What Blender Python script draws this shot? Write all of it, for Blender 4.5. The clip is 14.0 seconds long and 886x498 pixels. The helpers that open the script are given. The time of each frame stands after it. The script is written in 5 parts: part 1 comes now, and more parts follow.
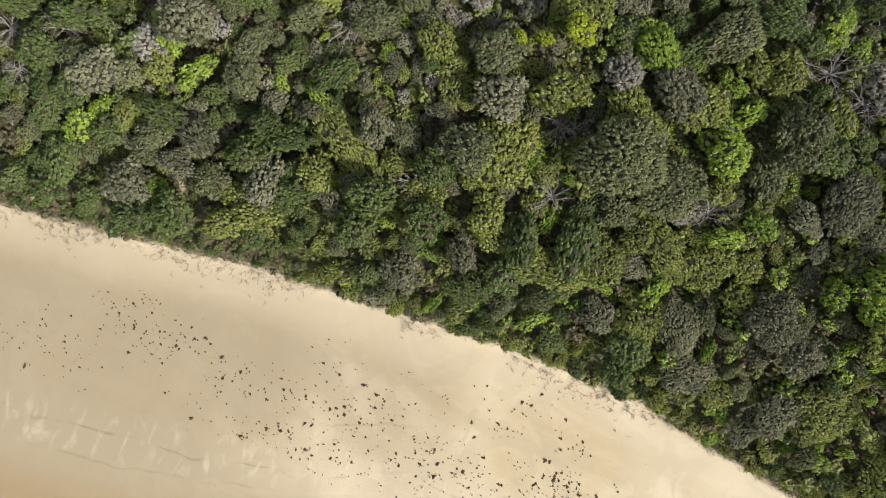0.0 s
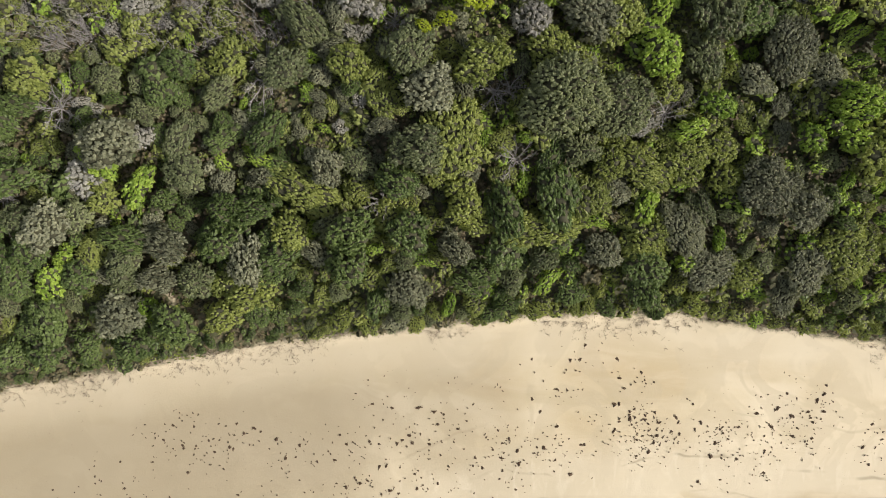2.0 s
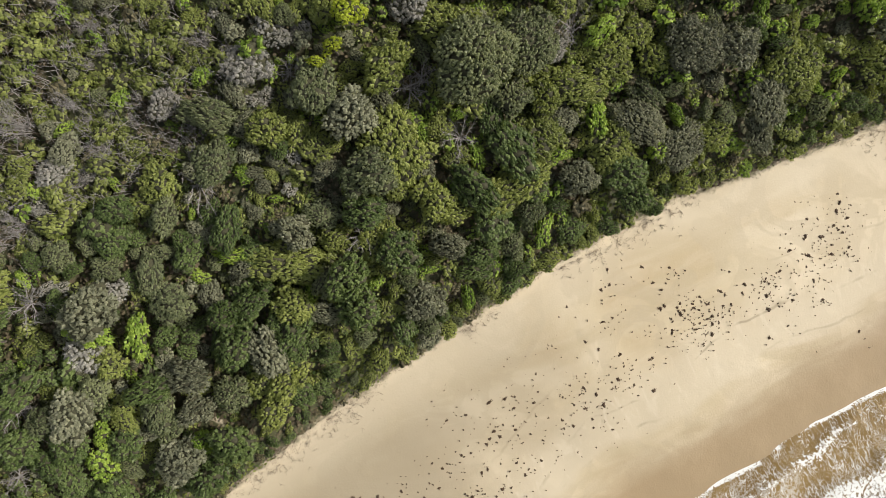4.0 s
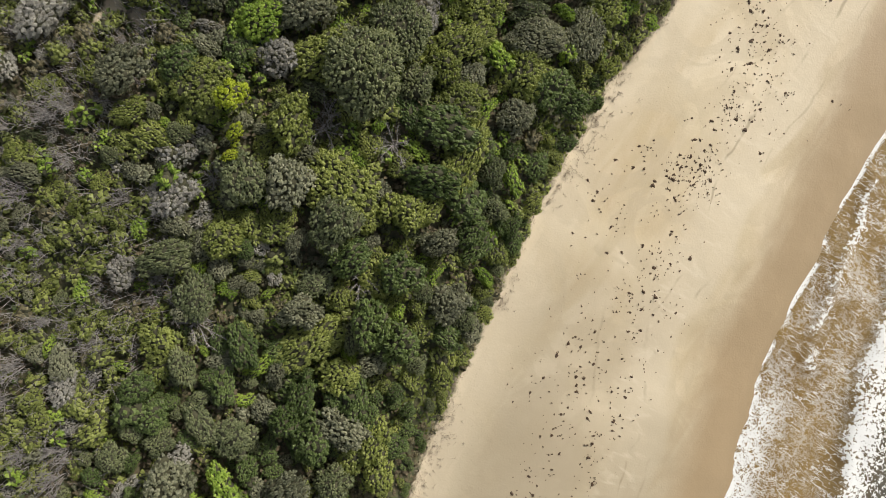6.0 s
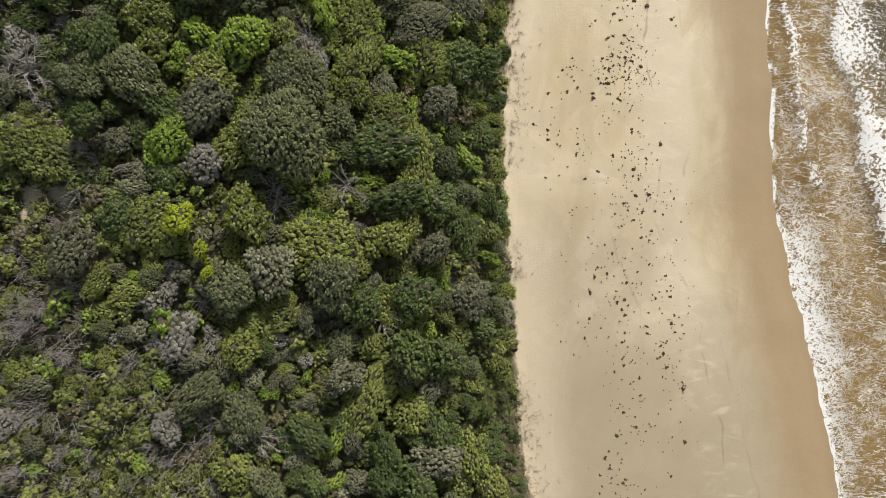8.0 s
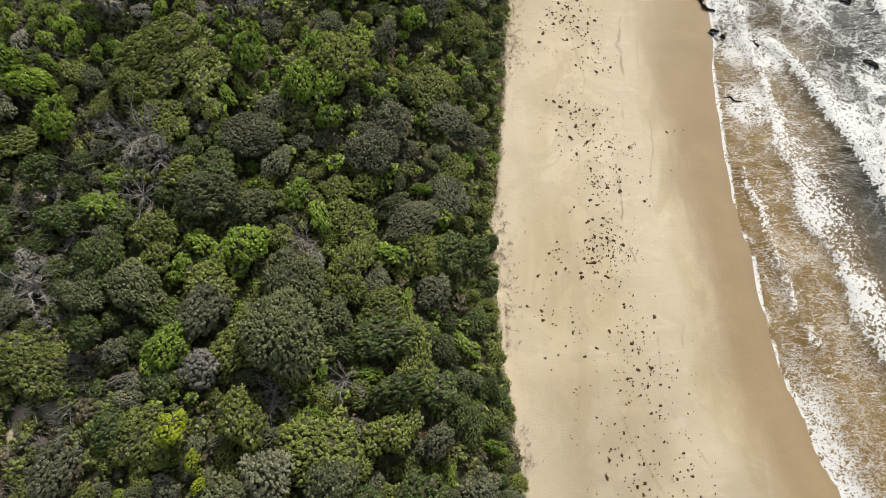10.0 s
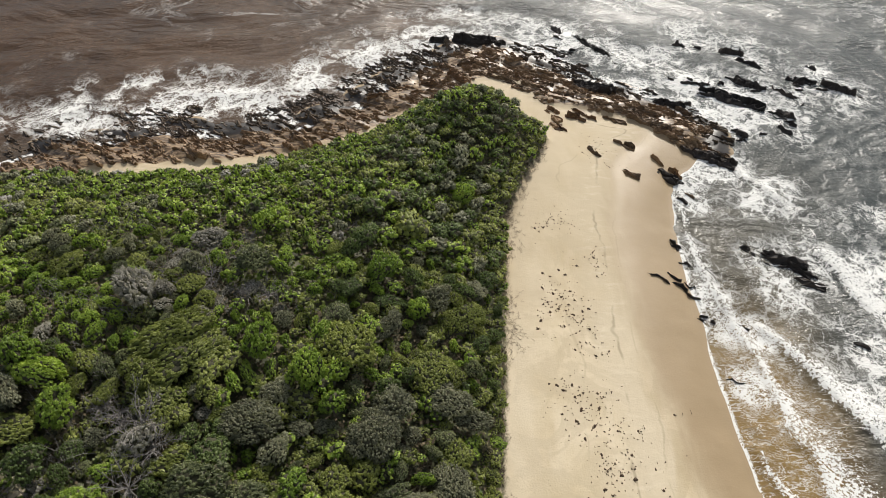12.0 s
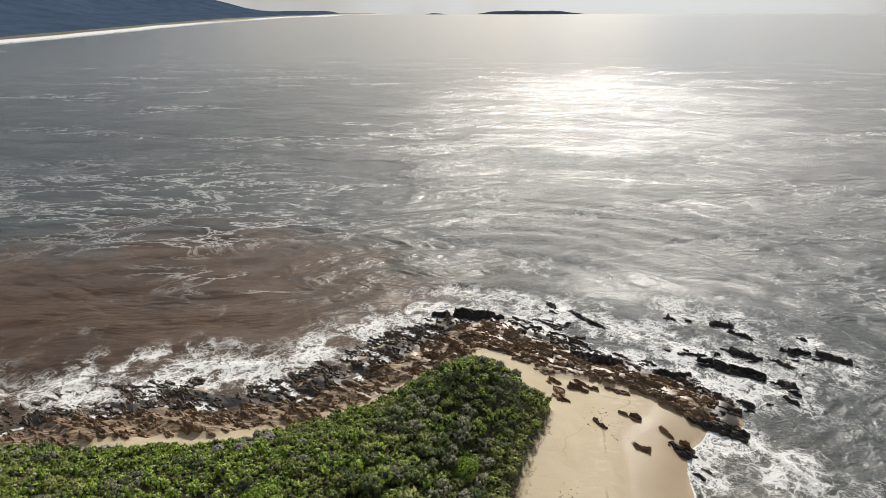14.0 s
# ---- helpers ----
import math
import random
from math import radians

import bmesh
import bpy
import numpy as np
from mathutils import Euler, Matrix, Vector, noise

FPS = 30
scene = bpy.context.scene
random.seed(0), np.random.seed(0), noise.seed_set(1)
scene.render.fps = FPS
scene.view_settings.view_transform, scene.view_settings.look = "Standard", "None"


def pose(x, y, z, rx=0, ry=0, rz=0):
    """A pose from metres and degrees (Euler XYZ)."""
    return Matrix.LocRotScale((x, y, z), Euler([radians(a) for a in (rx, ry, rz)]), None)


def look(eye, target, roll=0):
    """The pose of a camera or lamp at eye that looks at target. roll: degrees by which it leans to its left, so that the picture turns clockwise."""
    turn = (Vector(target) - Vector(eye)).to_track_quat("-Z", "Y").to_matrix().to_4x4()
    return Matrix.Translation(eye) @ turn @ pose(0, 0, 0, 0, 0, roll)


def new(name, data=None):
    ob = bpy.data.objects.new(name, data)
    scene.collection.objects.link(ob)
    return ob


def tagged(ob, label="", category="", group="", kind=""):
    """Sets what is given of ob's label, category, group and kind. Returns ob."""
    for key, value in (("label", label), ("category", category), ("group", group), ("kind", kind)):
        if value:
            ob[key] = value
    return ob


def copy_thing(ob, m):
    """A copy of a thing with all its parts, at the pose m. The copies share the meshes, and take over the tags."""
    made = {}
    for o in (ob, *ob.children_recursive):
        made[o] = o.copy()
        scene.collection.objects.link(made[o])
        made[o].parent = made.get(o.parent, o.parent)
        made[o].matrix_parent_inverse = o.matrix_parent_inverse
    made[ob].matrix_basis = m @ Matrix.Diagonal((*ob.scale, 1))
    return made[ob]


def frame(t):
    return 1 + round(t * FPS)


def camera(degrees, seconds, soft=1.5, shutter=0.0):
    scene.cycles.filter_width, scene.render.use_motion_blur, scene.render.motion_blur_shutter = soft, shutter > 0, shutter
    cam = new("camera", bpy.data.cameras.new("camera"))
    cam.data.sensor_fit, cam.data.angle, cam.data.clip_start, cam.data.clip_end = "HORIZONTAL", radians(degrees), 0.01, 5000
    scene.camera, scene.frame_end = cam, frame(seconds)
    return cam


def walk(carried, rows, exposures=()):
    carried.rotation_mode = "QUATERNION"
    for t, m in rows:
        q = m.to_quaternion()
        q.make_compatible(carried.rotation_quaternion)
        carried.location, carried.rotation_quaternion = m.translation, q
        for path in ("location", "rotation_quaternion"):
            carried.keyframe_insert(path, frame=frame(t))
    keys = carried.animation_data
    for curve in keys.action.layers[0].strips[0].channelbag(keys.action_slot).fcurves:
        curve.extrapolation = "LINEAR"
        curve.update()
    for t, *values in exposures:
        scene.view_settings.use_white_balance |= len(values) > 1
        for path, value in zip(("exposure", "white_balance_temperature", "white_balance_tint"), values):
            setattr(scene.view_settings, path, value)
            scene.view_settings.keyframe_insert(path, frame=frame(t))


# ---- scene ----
# A hovering drone camera over a dune beach and headland: it turns, then tilts up to the sea.
H = 65.0
cam = camera(71.3, 14.0, soft=0.75)
walk(cam, [
    (0.0, pose(0, 0, H, -0.14, 0.73, 115.50)),
    (0.5, pose(0, 0, H, -0.17, 0.52, 109.61)),
    (1.0, pose(0, 0, H, -0.19, 0.34, 103.98)),
    (1.5, pose(0, 0, H, -0.22, 0.21, 98.49)),
    (2.0, pose(0, 0, H, -0.21, 0.04, 92.05)),
    (2.5, pose(0, 0, H, -0.17, -0.11, 85.81)),
    (3.0, pose(0, 0, H, -0.15, -0.24, 79.09)),
    (3.2, pose(0, 0, H, -0.14, -0.30, 76.62)),
    (4.2, pose(0, 0, H, -0.03, -0.68, 61.00)),
    (5.3, pose(0, 0, H, 0.11, -0.98, 43.27)),
    (5.5, pose(0, 0, H, 0.15, -1.02, 40.36)),
    (6.0, pose(0, 0, H, 0.24, -1.08, 32.74)),
    (6.5, pose(0, 0, H, 0.35, -1.13, 24.50)),
    (7.0, pose(0, 0, H, 0.48, -1.18, 16.05)),
    (7.2, pose(0, 0, H, 0.52, -1.19, 13.10)),
    (7.7, pose(0, 0, H, 0.80, -1.18, 6.90)),
    (8.2, pose(0, 0, H, 1.60, -1.13, 2.90)),
    (8.7, pose(0, 0, H, 4.00, -1.04, 1.10)),
    (9.3, pose(0, 0, H, 9.40, -0.92, 0.40)),
    (9.5, pose(0, 0, H, 12.00, -0.85, 0.34)),
    (10.0, pose(0, 0, H, 18.48, -0.70, 0.20)),
    (10.5, pose(0, 0, H, 24.97, -0.51, 0.07)),
    (11.0, pose(0, 0, H, 31.48, -0.39, 0.01)),
    (11.5, pose(0, 0, H, 37.94, -0.27, -0.04)),
    (12.0, pose(0, 0, H, 44.43, -0.18, -0.06)),
    (12.5, pose(0, 0, H, 50.86, -0.08, -0.07)),
    (13.0, pose(0, 0, H, 57.31, 0.00, -0.08)),
    (13.5, pose(0, 0, H, 63.77, 0.05, -0.08)),
    (14.0, pose(0, 0, H, 69.20, 0.04, -0.02)),
], [(0.0, 0.40), (3.0, 0.30), (6.5, 0.15), (9.5, 0.12), (12.5, 0.12), (14.0, -0.02)])

# ---- light ----
SUN_ELEVATION, SUN_AZIMUTH = 37.0, 15.0
world = bpy.data.worlds.new("sky")
scene.world = world
world.use_nodes = True
wt = world.node_tree
sky = wt.nodes.new("ShaderNodeTexSky")
sky.sky_type, sky.sun_disc = "NISHITA", False
sky.sun_elevation, sky.sun_rotation = radians(SUN_ELEVATION), radians(SUN_AZIMUTH)
sky.air_density, sky.dust_density = 1.0, 4.0
soft_sky = wt.nodes.new("ShaderNodeHueSaturation")
soft_sky.inputs["Saturation"].default_value = 0.7
wt.links.new(sky.outputs["Color"], soft_sky.inputs["Color"])
# Broken high cloud, thickening into haze near the horizon
sky_way = wt.nodes.new("ShaderNodeTexCoord").outputs["Generated"]
cloud = wt.nodes.new("ShaderNodeTexNoise")
cloud.inputs["Scale"].default_value, cloud.inputs["Detail"].default_value = 2.2, 5
wt.links.new(sky_way, cloud.inputs["Vector"])
split = wt.nodes.new("ShaderNodeSeparateXYZ")
wt.links.new(sky_way, split.inputs[0])
haze = wt.nodes.new("ShaderNodeMapRange")
haze.inputs["From Min"].default_value, haze.inputs["From Max"].default_value = 0.35, 0.0
haze.inputs["To Min"].default_value, haze.inputs["To Max"].default_value = -0.06, 0.22
wt.links.new(split.outputs["Z"], haze.inputs["Value"])
cover = wt.nodes.new("ShaderNodeMath")
wt.links.new(cloud.outputs["Fac"], cover.inputs[0])
wt.links.new(haze.outputs["Result"], cover.inputs[1])
veil = wt.nodes.new("ShaderNodeMapRange")
veil.interpolation_type = "SMOOTHSTEP"
veil.inputs["From Min"].default_value, veil.inputs["From Max"].default_value = 0.42, 0.68
wt.links.new(cover.outputs[0], veil.inputs["Value"])
clouded = wt.nodes.new("ShaderNodeMix")
clouded.data_type = "RGBA"
# Thin cloud scatters more light near the sun
toward = wt.nodes.new("ShaderNodeVectorMath")
toward.operation = "DOT_PRODUCT"
toward.inputs[1].default_value = (math.cos(radians(SUN_ELEVATION)) * math.sin(radians(SUN_AZIMUTH)),
                                  math.cos(radians(SUN_ELEVATION)) * math.cos(radians(SUN_AZIMUTH)), math.sin(radians(SUN_ELEVATION)))
wt.links.new(sky_way, toward.inputs[0])
bright = wt.nodes.new("ShaderNodeMapRange")
bright.interpolation_type = "SMOOTHSTEP"
for key, value in (("From Min", 0.70), ("From Max", 1.0), ("To Min", 6.5), ("To Max", 13.0)):
    bright.inputs[key].default_value = value
wt.links.new(toward.outputs["Value"], bright.inputs["Value"])
cloud_colour = wt.nodes.new("ShaderNodeVectorMath")
cloud_colour.operation = "SCALE"
cloud_colour.inputs[0].default_value = (0.99, 1.0, 1.0)
wt.links.new(bright.outputs["Result"], cloud_colour.inputs["Scale"])
wt.links.new(cloud_colour.outputs["Vector"], clouded.inputs[7])
wt.links.new(veil.outputs["Result"], clouded.inputs[0])
wt.links.new(soft_sky.outputs["Color"], clouded.inputs[6])
wt.links.new(clouded.outputs[2], wt.nodes["Background"].inputs["Color"])
wt.nodes["Background"].inputs["Strength"].default_value = 0.09

lamp = bpy.data.lights.new("sun", "SUN")
lamp.energy, lamp.angle, lamp.color = 3.3, radians(1.5), (1.0, 0.95, 0.87)
sun = new("sun", lamp)
se, sa = radians(SUN_ELEVATION), radians(SUN_AZIMUTH)
sun.matrix_world = look((200 * math.cos(se) * math.sin(sa), 200 * math.cos(se) * math.cos(sa), 200 * math.sin(se)), (0, 0, 0))


# ---- numbers helpers ----
def hash2(ix, iy, seed):
    n = (ix.astype(np.int64) * 374761393 + iy.astype(np.int64) * 668265263 + seed * 974634777) & 0x7FFFFFFF
    n = ((n ^ (n >> 13)) * 1274126177) & 0x7FFFFFFF
    return ((n ^ (n >> 16)) & 0xFFFF) / 65535.0


def vnoise(x, y, size, seed=0):
    """Smooth value noise, 0 to 1."""
    x, y = np.asarray(x, float) / size, np.asarray(y, float) / size
    ix, iy = np.floor(x), np.floor(y)
    u, v = x - ix, y - iy
    u, v = u * u * (3 - 2 * u), v * v * (3 - 2 * v)
    a, b = hash2(ix, iy, seed), hash2(ix + 1, iy, seed)
    c, d = hash2(ix, iy + 1, seed), hash2(ix + 1, iy + 1, seed)
    return (a * (1 - u) + b * u) * (1 - v) + (c * (1 - u) + d * u) * v


def fbm(x, y, size, seed=0, octaves=4):
    total, amp, norm = 0.0, 1.0, 0.0
    for k in range(octaves):
        total = total + amp * vnoise(x, y, size / 2 ** k, seed + 17 * k)
        norm, amp = norm + amp, amp * 0.5
    return total / norm


def smooth(a, b, x):
    t = np.clip((np.asarray(x, float) - a) / (b - a), 0, 1)
    return t * t * (3 - 2 * t)


import collections

# ---- plan ----
# The waterline round the headland, the bay's far coast and the land behind the camera.
COAST = np.array([
    (300, -4900), (180, -900), (95, -300), (66, -150), (52, -60), (46, -28), (41.5, -10), (38.0, 0), (35.4, 9), (34.4, 20), (33.6, 30),
    (33.5, 42), (34.3, 52), (34.3, 60), (35.3, 68), (38, 78), (44, 86), (46, 93), (43, 100), (37, 104), (30, 108), (23, 116),
    (13, 124), (4, 124), (-3, 115), (-12, 106), (-21, 97), (-28, 93), (-38, 92.5), (-49, 93), (-58, 90), (-67, 88),
    (-75, 84), (-100, 80), (-200, 75), (-600, 110), (-900, 600), (-1020, 1200), (-1045, 1537), (-1057, 2050), (-1043, 2507),
    (-967, 3100), (-811, 3735), (-620, 4350), (-300, 4700), (-900, 5600), (-6000, 5600), (-6000, -4900)], float)
# The edge of the scrub: along the beach, round the tip, along the rocky shore.
SCRUB = np.array([
    (330, -4900), (150, -900), (75, -300), (44, -150), (22, -70), (15.8, -43), (14.5, -36), (12.6, -27), (10.6, -18), (9.2, -8),
    (7.8, 1.5), (6.8, 8), (6.2, 16), (6.1, 24), (6.9, 30), (7.7, 39), (8.7, 53), (9.9, 66.5), (12.8, 75.5), (16.8, 84),
    (18.5, 88), (15, 92), (9, 95.5), (3, 95), (-5, 91.3), (-13.5, 86), (-20, 81.5), (-29, 78), (-38, 76), (-50, 75.8), (-62, 76), (-72, 73.5), (-90, 71), (-120, 68),
    (-200, 60), (-600, 90), (-915, 590), (-1036, 1200), (-1062, 1537), (-1075, 2050), (-1061, 2520),
    (-985, 3110), (-828, 3750), (-637, 4370), (-400, 4750), (-950, 5500), (-5900, 5500), (-5900, -4900)], float)


def shore_distance(x, y, line):
    """Metres to the closed line, positive inside."""
    shape = np.shape(x)
    px, py = np.ravel(np.asarray(x, float)), np.ravel(np.asarray(y, float))
    best, inside = np.full(px.shape, 1e12), np.zeros(px.shape, bool)
    for (ax, ay), (bx, by) in zip(line, np.roll(line, -1, axis=0)):
        dx, dy = bx - ax, by - ay
        t = np.clip(((px - ax) * dx + (py - ay) * dy) / (dx * dx + dy * dy), 0, 1)
        best = np.minimum(best, (px - ax - t * dx) ** 2 + (py - ay - t * dy) ** 2)
        if dy:
            inside ^= ((ay > py) != (by > py)) & (px < ax + (py - ay) / dy * dx)
    return np.reshape(np.where(inside, 1, -1) * np.sqrt(best), shape)


def coast(x, y):
    """Metres to the scalloped waterline, positive on land."""
    x, y = np.asarray(x, float), np.asarray(y, float)
    calm = 1 - 0.75 * smooth(82, 74, y) * smooth(12, 20, x)
    return shore_distance(x, y, COAST) + smooth(700, 300, np.hypot(x, y)) * (3.2 * calm * (fbm(x, y, 13, 95, 3) - 0.5) + 0.9 * (fbm(x, y, 3.5, 96, 2) - 0.5))


def lift(x, y):
    return 68 * smooth(1100, 4700, np.hypot(x, y))


# Bare hollows in the scrub: x, y, radius
HOLLOWS = [(-32.4, 3.1, 1.0), (-30.3, 3.2, 0.8), (-32.7, 1.3, 0.7), (-36.4, 24.0, 1.3), (-35.2, 21.5, 0.6), 
           (-32.2, 13.1, 0.6), (-25.9, -1.5, 0.4), (5.1, -35.5, 0.5), (5.8, -24.8, 0.4), (7.1, -40.9, 0.5), (5.1, -25.6, 0.3),
           (-32.6, 59.8, 0.7), (-6.2, 19.4, 0.5)]


def ledges(x, y, d, e):
    """Where bedded rock lies bare on the headland's shore, and its steps across the strike."""
    start = np.interp(x, (-80, -50, -28, -12, -2, 8, 14, 20, 30, 48), (75, 79, 83.5, 92.5, 99, 100, 98.5, 100, 97, 83))
    rock = smooth(0, 3, y - start + 5 * (fbm(x, y, 6, 91) - 0.5)) * smooth(-7, -2, d) * smooth(-0.3, -1.5, e) * smooth(1200, 600, np.hypot(x, y))
    wide = np.interp(x, (-80, -22, -2, 10, 50), (14.0, 12.0, 11.0, 14.0, 14.0))
    rock = rock * smooth(0, -3, d + 7 * (fbm(x, y, 5, 92) - 0.5) - wide)
    across, along = 0.57 * x + 0.82 * y, 0.82 * x - 0.57 * y
    step = fbm(across, along * 0.16, 2.6, 93, 4)
    return rock, np.floor(step * 7) / 7 * 0.6 + 0.4 * step


def heights(x, y):
    x, y = np.asarray(x, float), np.asarray(y, float)
    d, e = coast(x, y), shore_distance(x, y, SCRUB) + 1.6 * (fbm(x, y, 5, 3) - 0.5)
    north = smooth(78, 92, y)
    beach = np.where(d > 0, 2.9 * (1 - np.exp(-np.maximum(d, 0) / 11)) + 0.01 * np.maximum(d, 0), np.maximum(d * 0.06, -3))
    beach = np.minimum(beach, 3.6) * (1 - 0.3 * north)
    beach = beach + 0.10 * (fbm(x, y, 7, 5) - 0.5) * smooth(2, 10, d)
    inner = np.maximum(e, 0)
    hill = 1.2 * smooth(-0.4, 1.4, e) + 9.0 * (1 - np.exp(-inner / 13)) + 0.03 * np.minimum(inner, 60)
    hill = hill * (0.8 + 0.4 * fbm(x, y, 22, 9)) + 0.7 * smooth(0, 3, e) * (fbm(x, y, 4, 11) - 0.5)
    hill = hill + 4.5 * np.exp(-((x - 4) / 9) ** 2 - ((y - 85) / 9) ** 2) * smooth(0.5, 6, e)
    far = smooth(900, 1500, np.hypot(x, y))
    hill = hill * (1 - far) + far * 3 * smooth(0, 30, e)
    rock, step = ledges(x, y, d, e)
    return beach + hill * smooth(-0.6, 0.2, e) + lift(x, y) + rock * (3.4 * np.maximum(step - 0.40, -0.12) + 0.2 + 0.9 * (fbm(x, y, 2.4, 97, 3) - 0.5))


def height_at(x, y):
    return float(heights(np.array([x]), np.array([y]))[0])


# ---- materials ----
def material(name):
    m = bpy.data.materials.new(name)
    m.use_nodes = True
    nt = m.node_tree
    return m, nt, nt.nodes["Principled BSDF"]


def node(nt, kind, **settings):
    n = nt.nodes.new("ShaderNode" + kind)
    for key, value in settings.items():
        if key in n.inputs:
            n.inputs[key].default_value = value
    return n


def noise_tex(nt, scale, detail=4, rough=0.55, coords=None, distort=0.0):
    n = node(nt, "TexNoise", Scale=scale, Detail=detail, Roughness=rough, Distortion=distort)
    if coords:
        nt.links.new(coords, n.inputs["Vector"])
    return n.outputs["Fac"]


def ramp(nt, fac, stops):
    n = nt.nodes.new("ShaderNodeValToRGB")
    els = n.color_ramp.elements
    while len(els) < len(stops):
        els.new(0.5)
    for el, (p, c) in zip(els, stops):
        el.position = p
        el.color = (*c, 1) if len(c) == 3 else c
    nt.links.new(fac, n.inputs["Fac"])
    return n.outputs["Color"]


def mixed(nt, fac, a, b, blend="MIX"):
    n = nt.nodes.new("ShaderNodeMix")
    n.data_type, n.blend_type = "RGBA", blend
    for sock, v in ((n.inputs[0], fac), (n.inputs[6], a), (n.inputs[7], b)):
        if isinstance(v, (int, float)):
            sock.default_value = v
        elif isinstance(v, tuple):
            sock.default_value = (*v, 1)
        else:
            nt.links.new(v, sock)
    return n.outputs[2]


def calc(nt, op, a, b=0.0, clamp=False):
    n = nt.nodes.new("ShaderNodeMath")
    n.operation, n.use_clamp = op, clamp
    for sock, v in zip(n.inputs, (a, b)):
        if isinstance(v, (int, float)):
            sock.default_value = v
        else:
            nt.links.new(v, sock)
    return n.outputs[0]


def stretch(nt, v, lo, hi, a=0.0, b=1.0):
    n = nt.nodes.new("ShaderNodeMapRange")
    n.interpolation_type = "SMOOTHSTEP"
    for key, val in zip(("From Min", "From Max", "To Min", "To Max"), (lo, hi, a, b)):
        if isinstance(val, (int, float)):
            n.inputs[key].default_value = val
        else:
            nt.links.new(val, n.inputs[key])
    nt.links.new(v, n.inputs["Value"])
    return n.outputs["Result"]


def attribute(nt, name):
    n = nt.nodes.new("ShaderNodeAttribute")
    n.attribute_name = name
    return n.outputs["Fac"]


def bumped(nt, bsdf, height, strength, distance):
    n = node(nt, "Bump", Strength=strength, Distance=distance)
    nt.links.new(height, n.inputs["Height"])
    nt.links.new(n.outputs["Normal"], bsdf.inputs["Normal"])


def place(nt):
    return nt.nodes.new("ShaderNodeNewGeometry").outputs["Position"]


def scaled(nt, vec, sx, sy, sz, rot=0.0):
    n = nt.nodes.new("ShaderNodeMapping")
    n.inputs["Scale"].default_value = (sx, sy, sz)
    n.inputs["Rotation"].default_value = (0, 0, rot)
    nt.links.new(vec, n.inputs["Vector"])
    return n.outputs["Vector"]


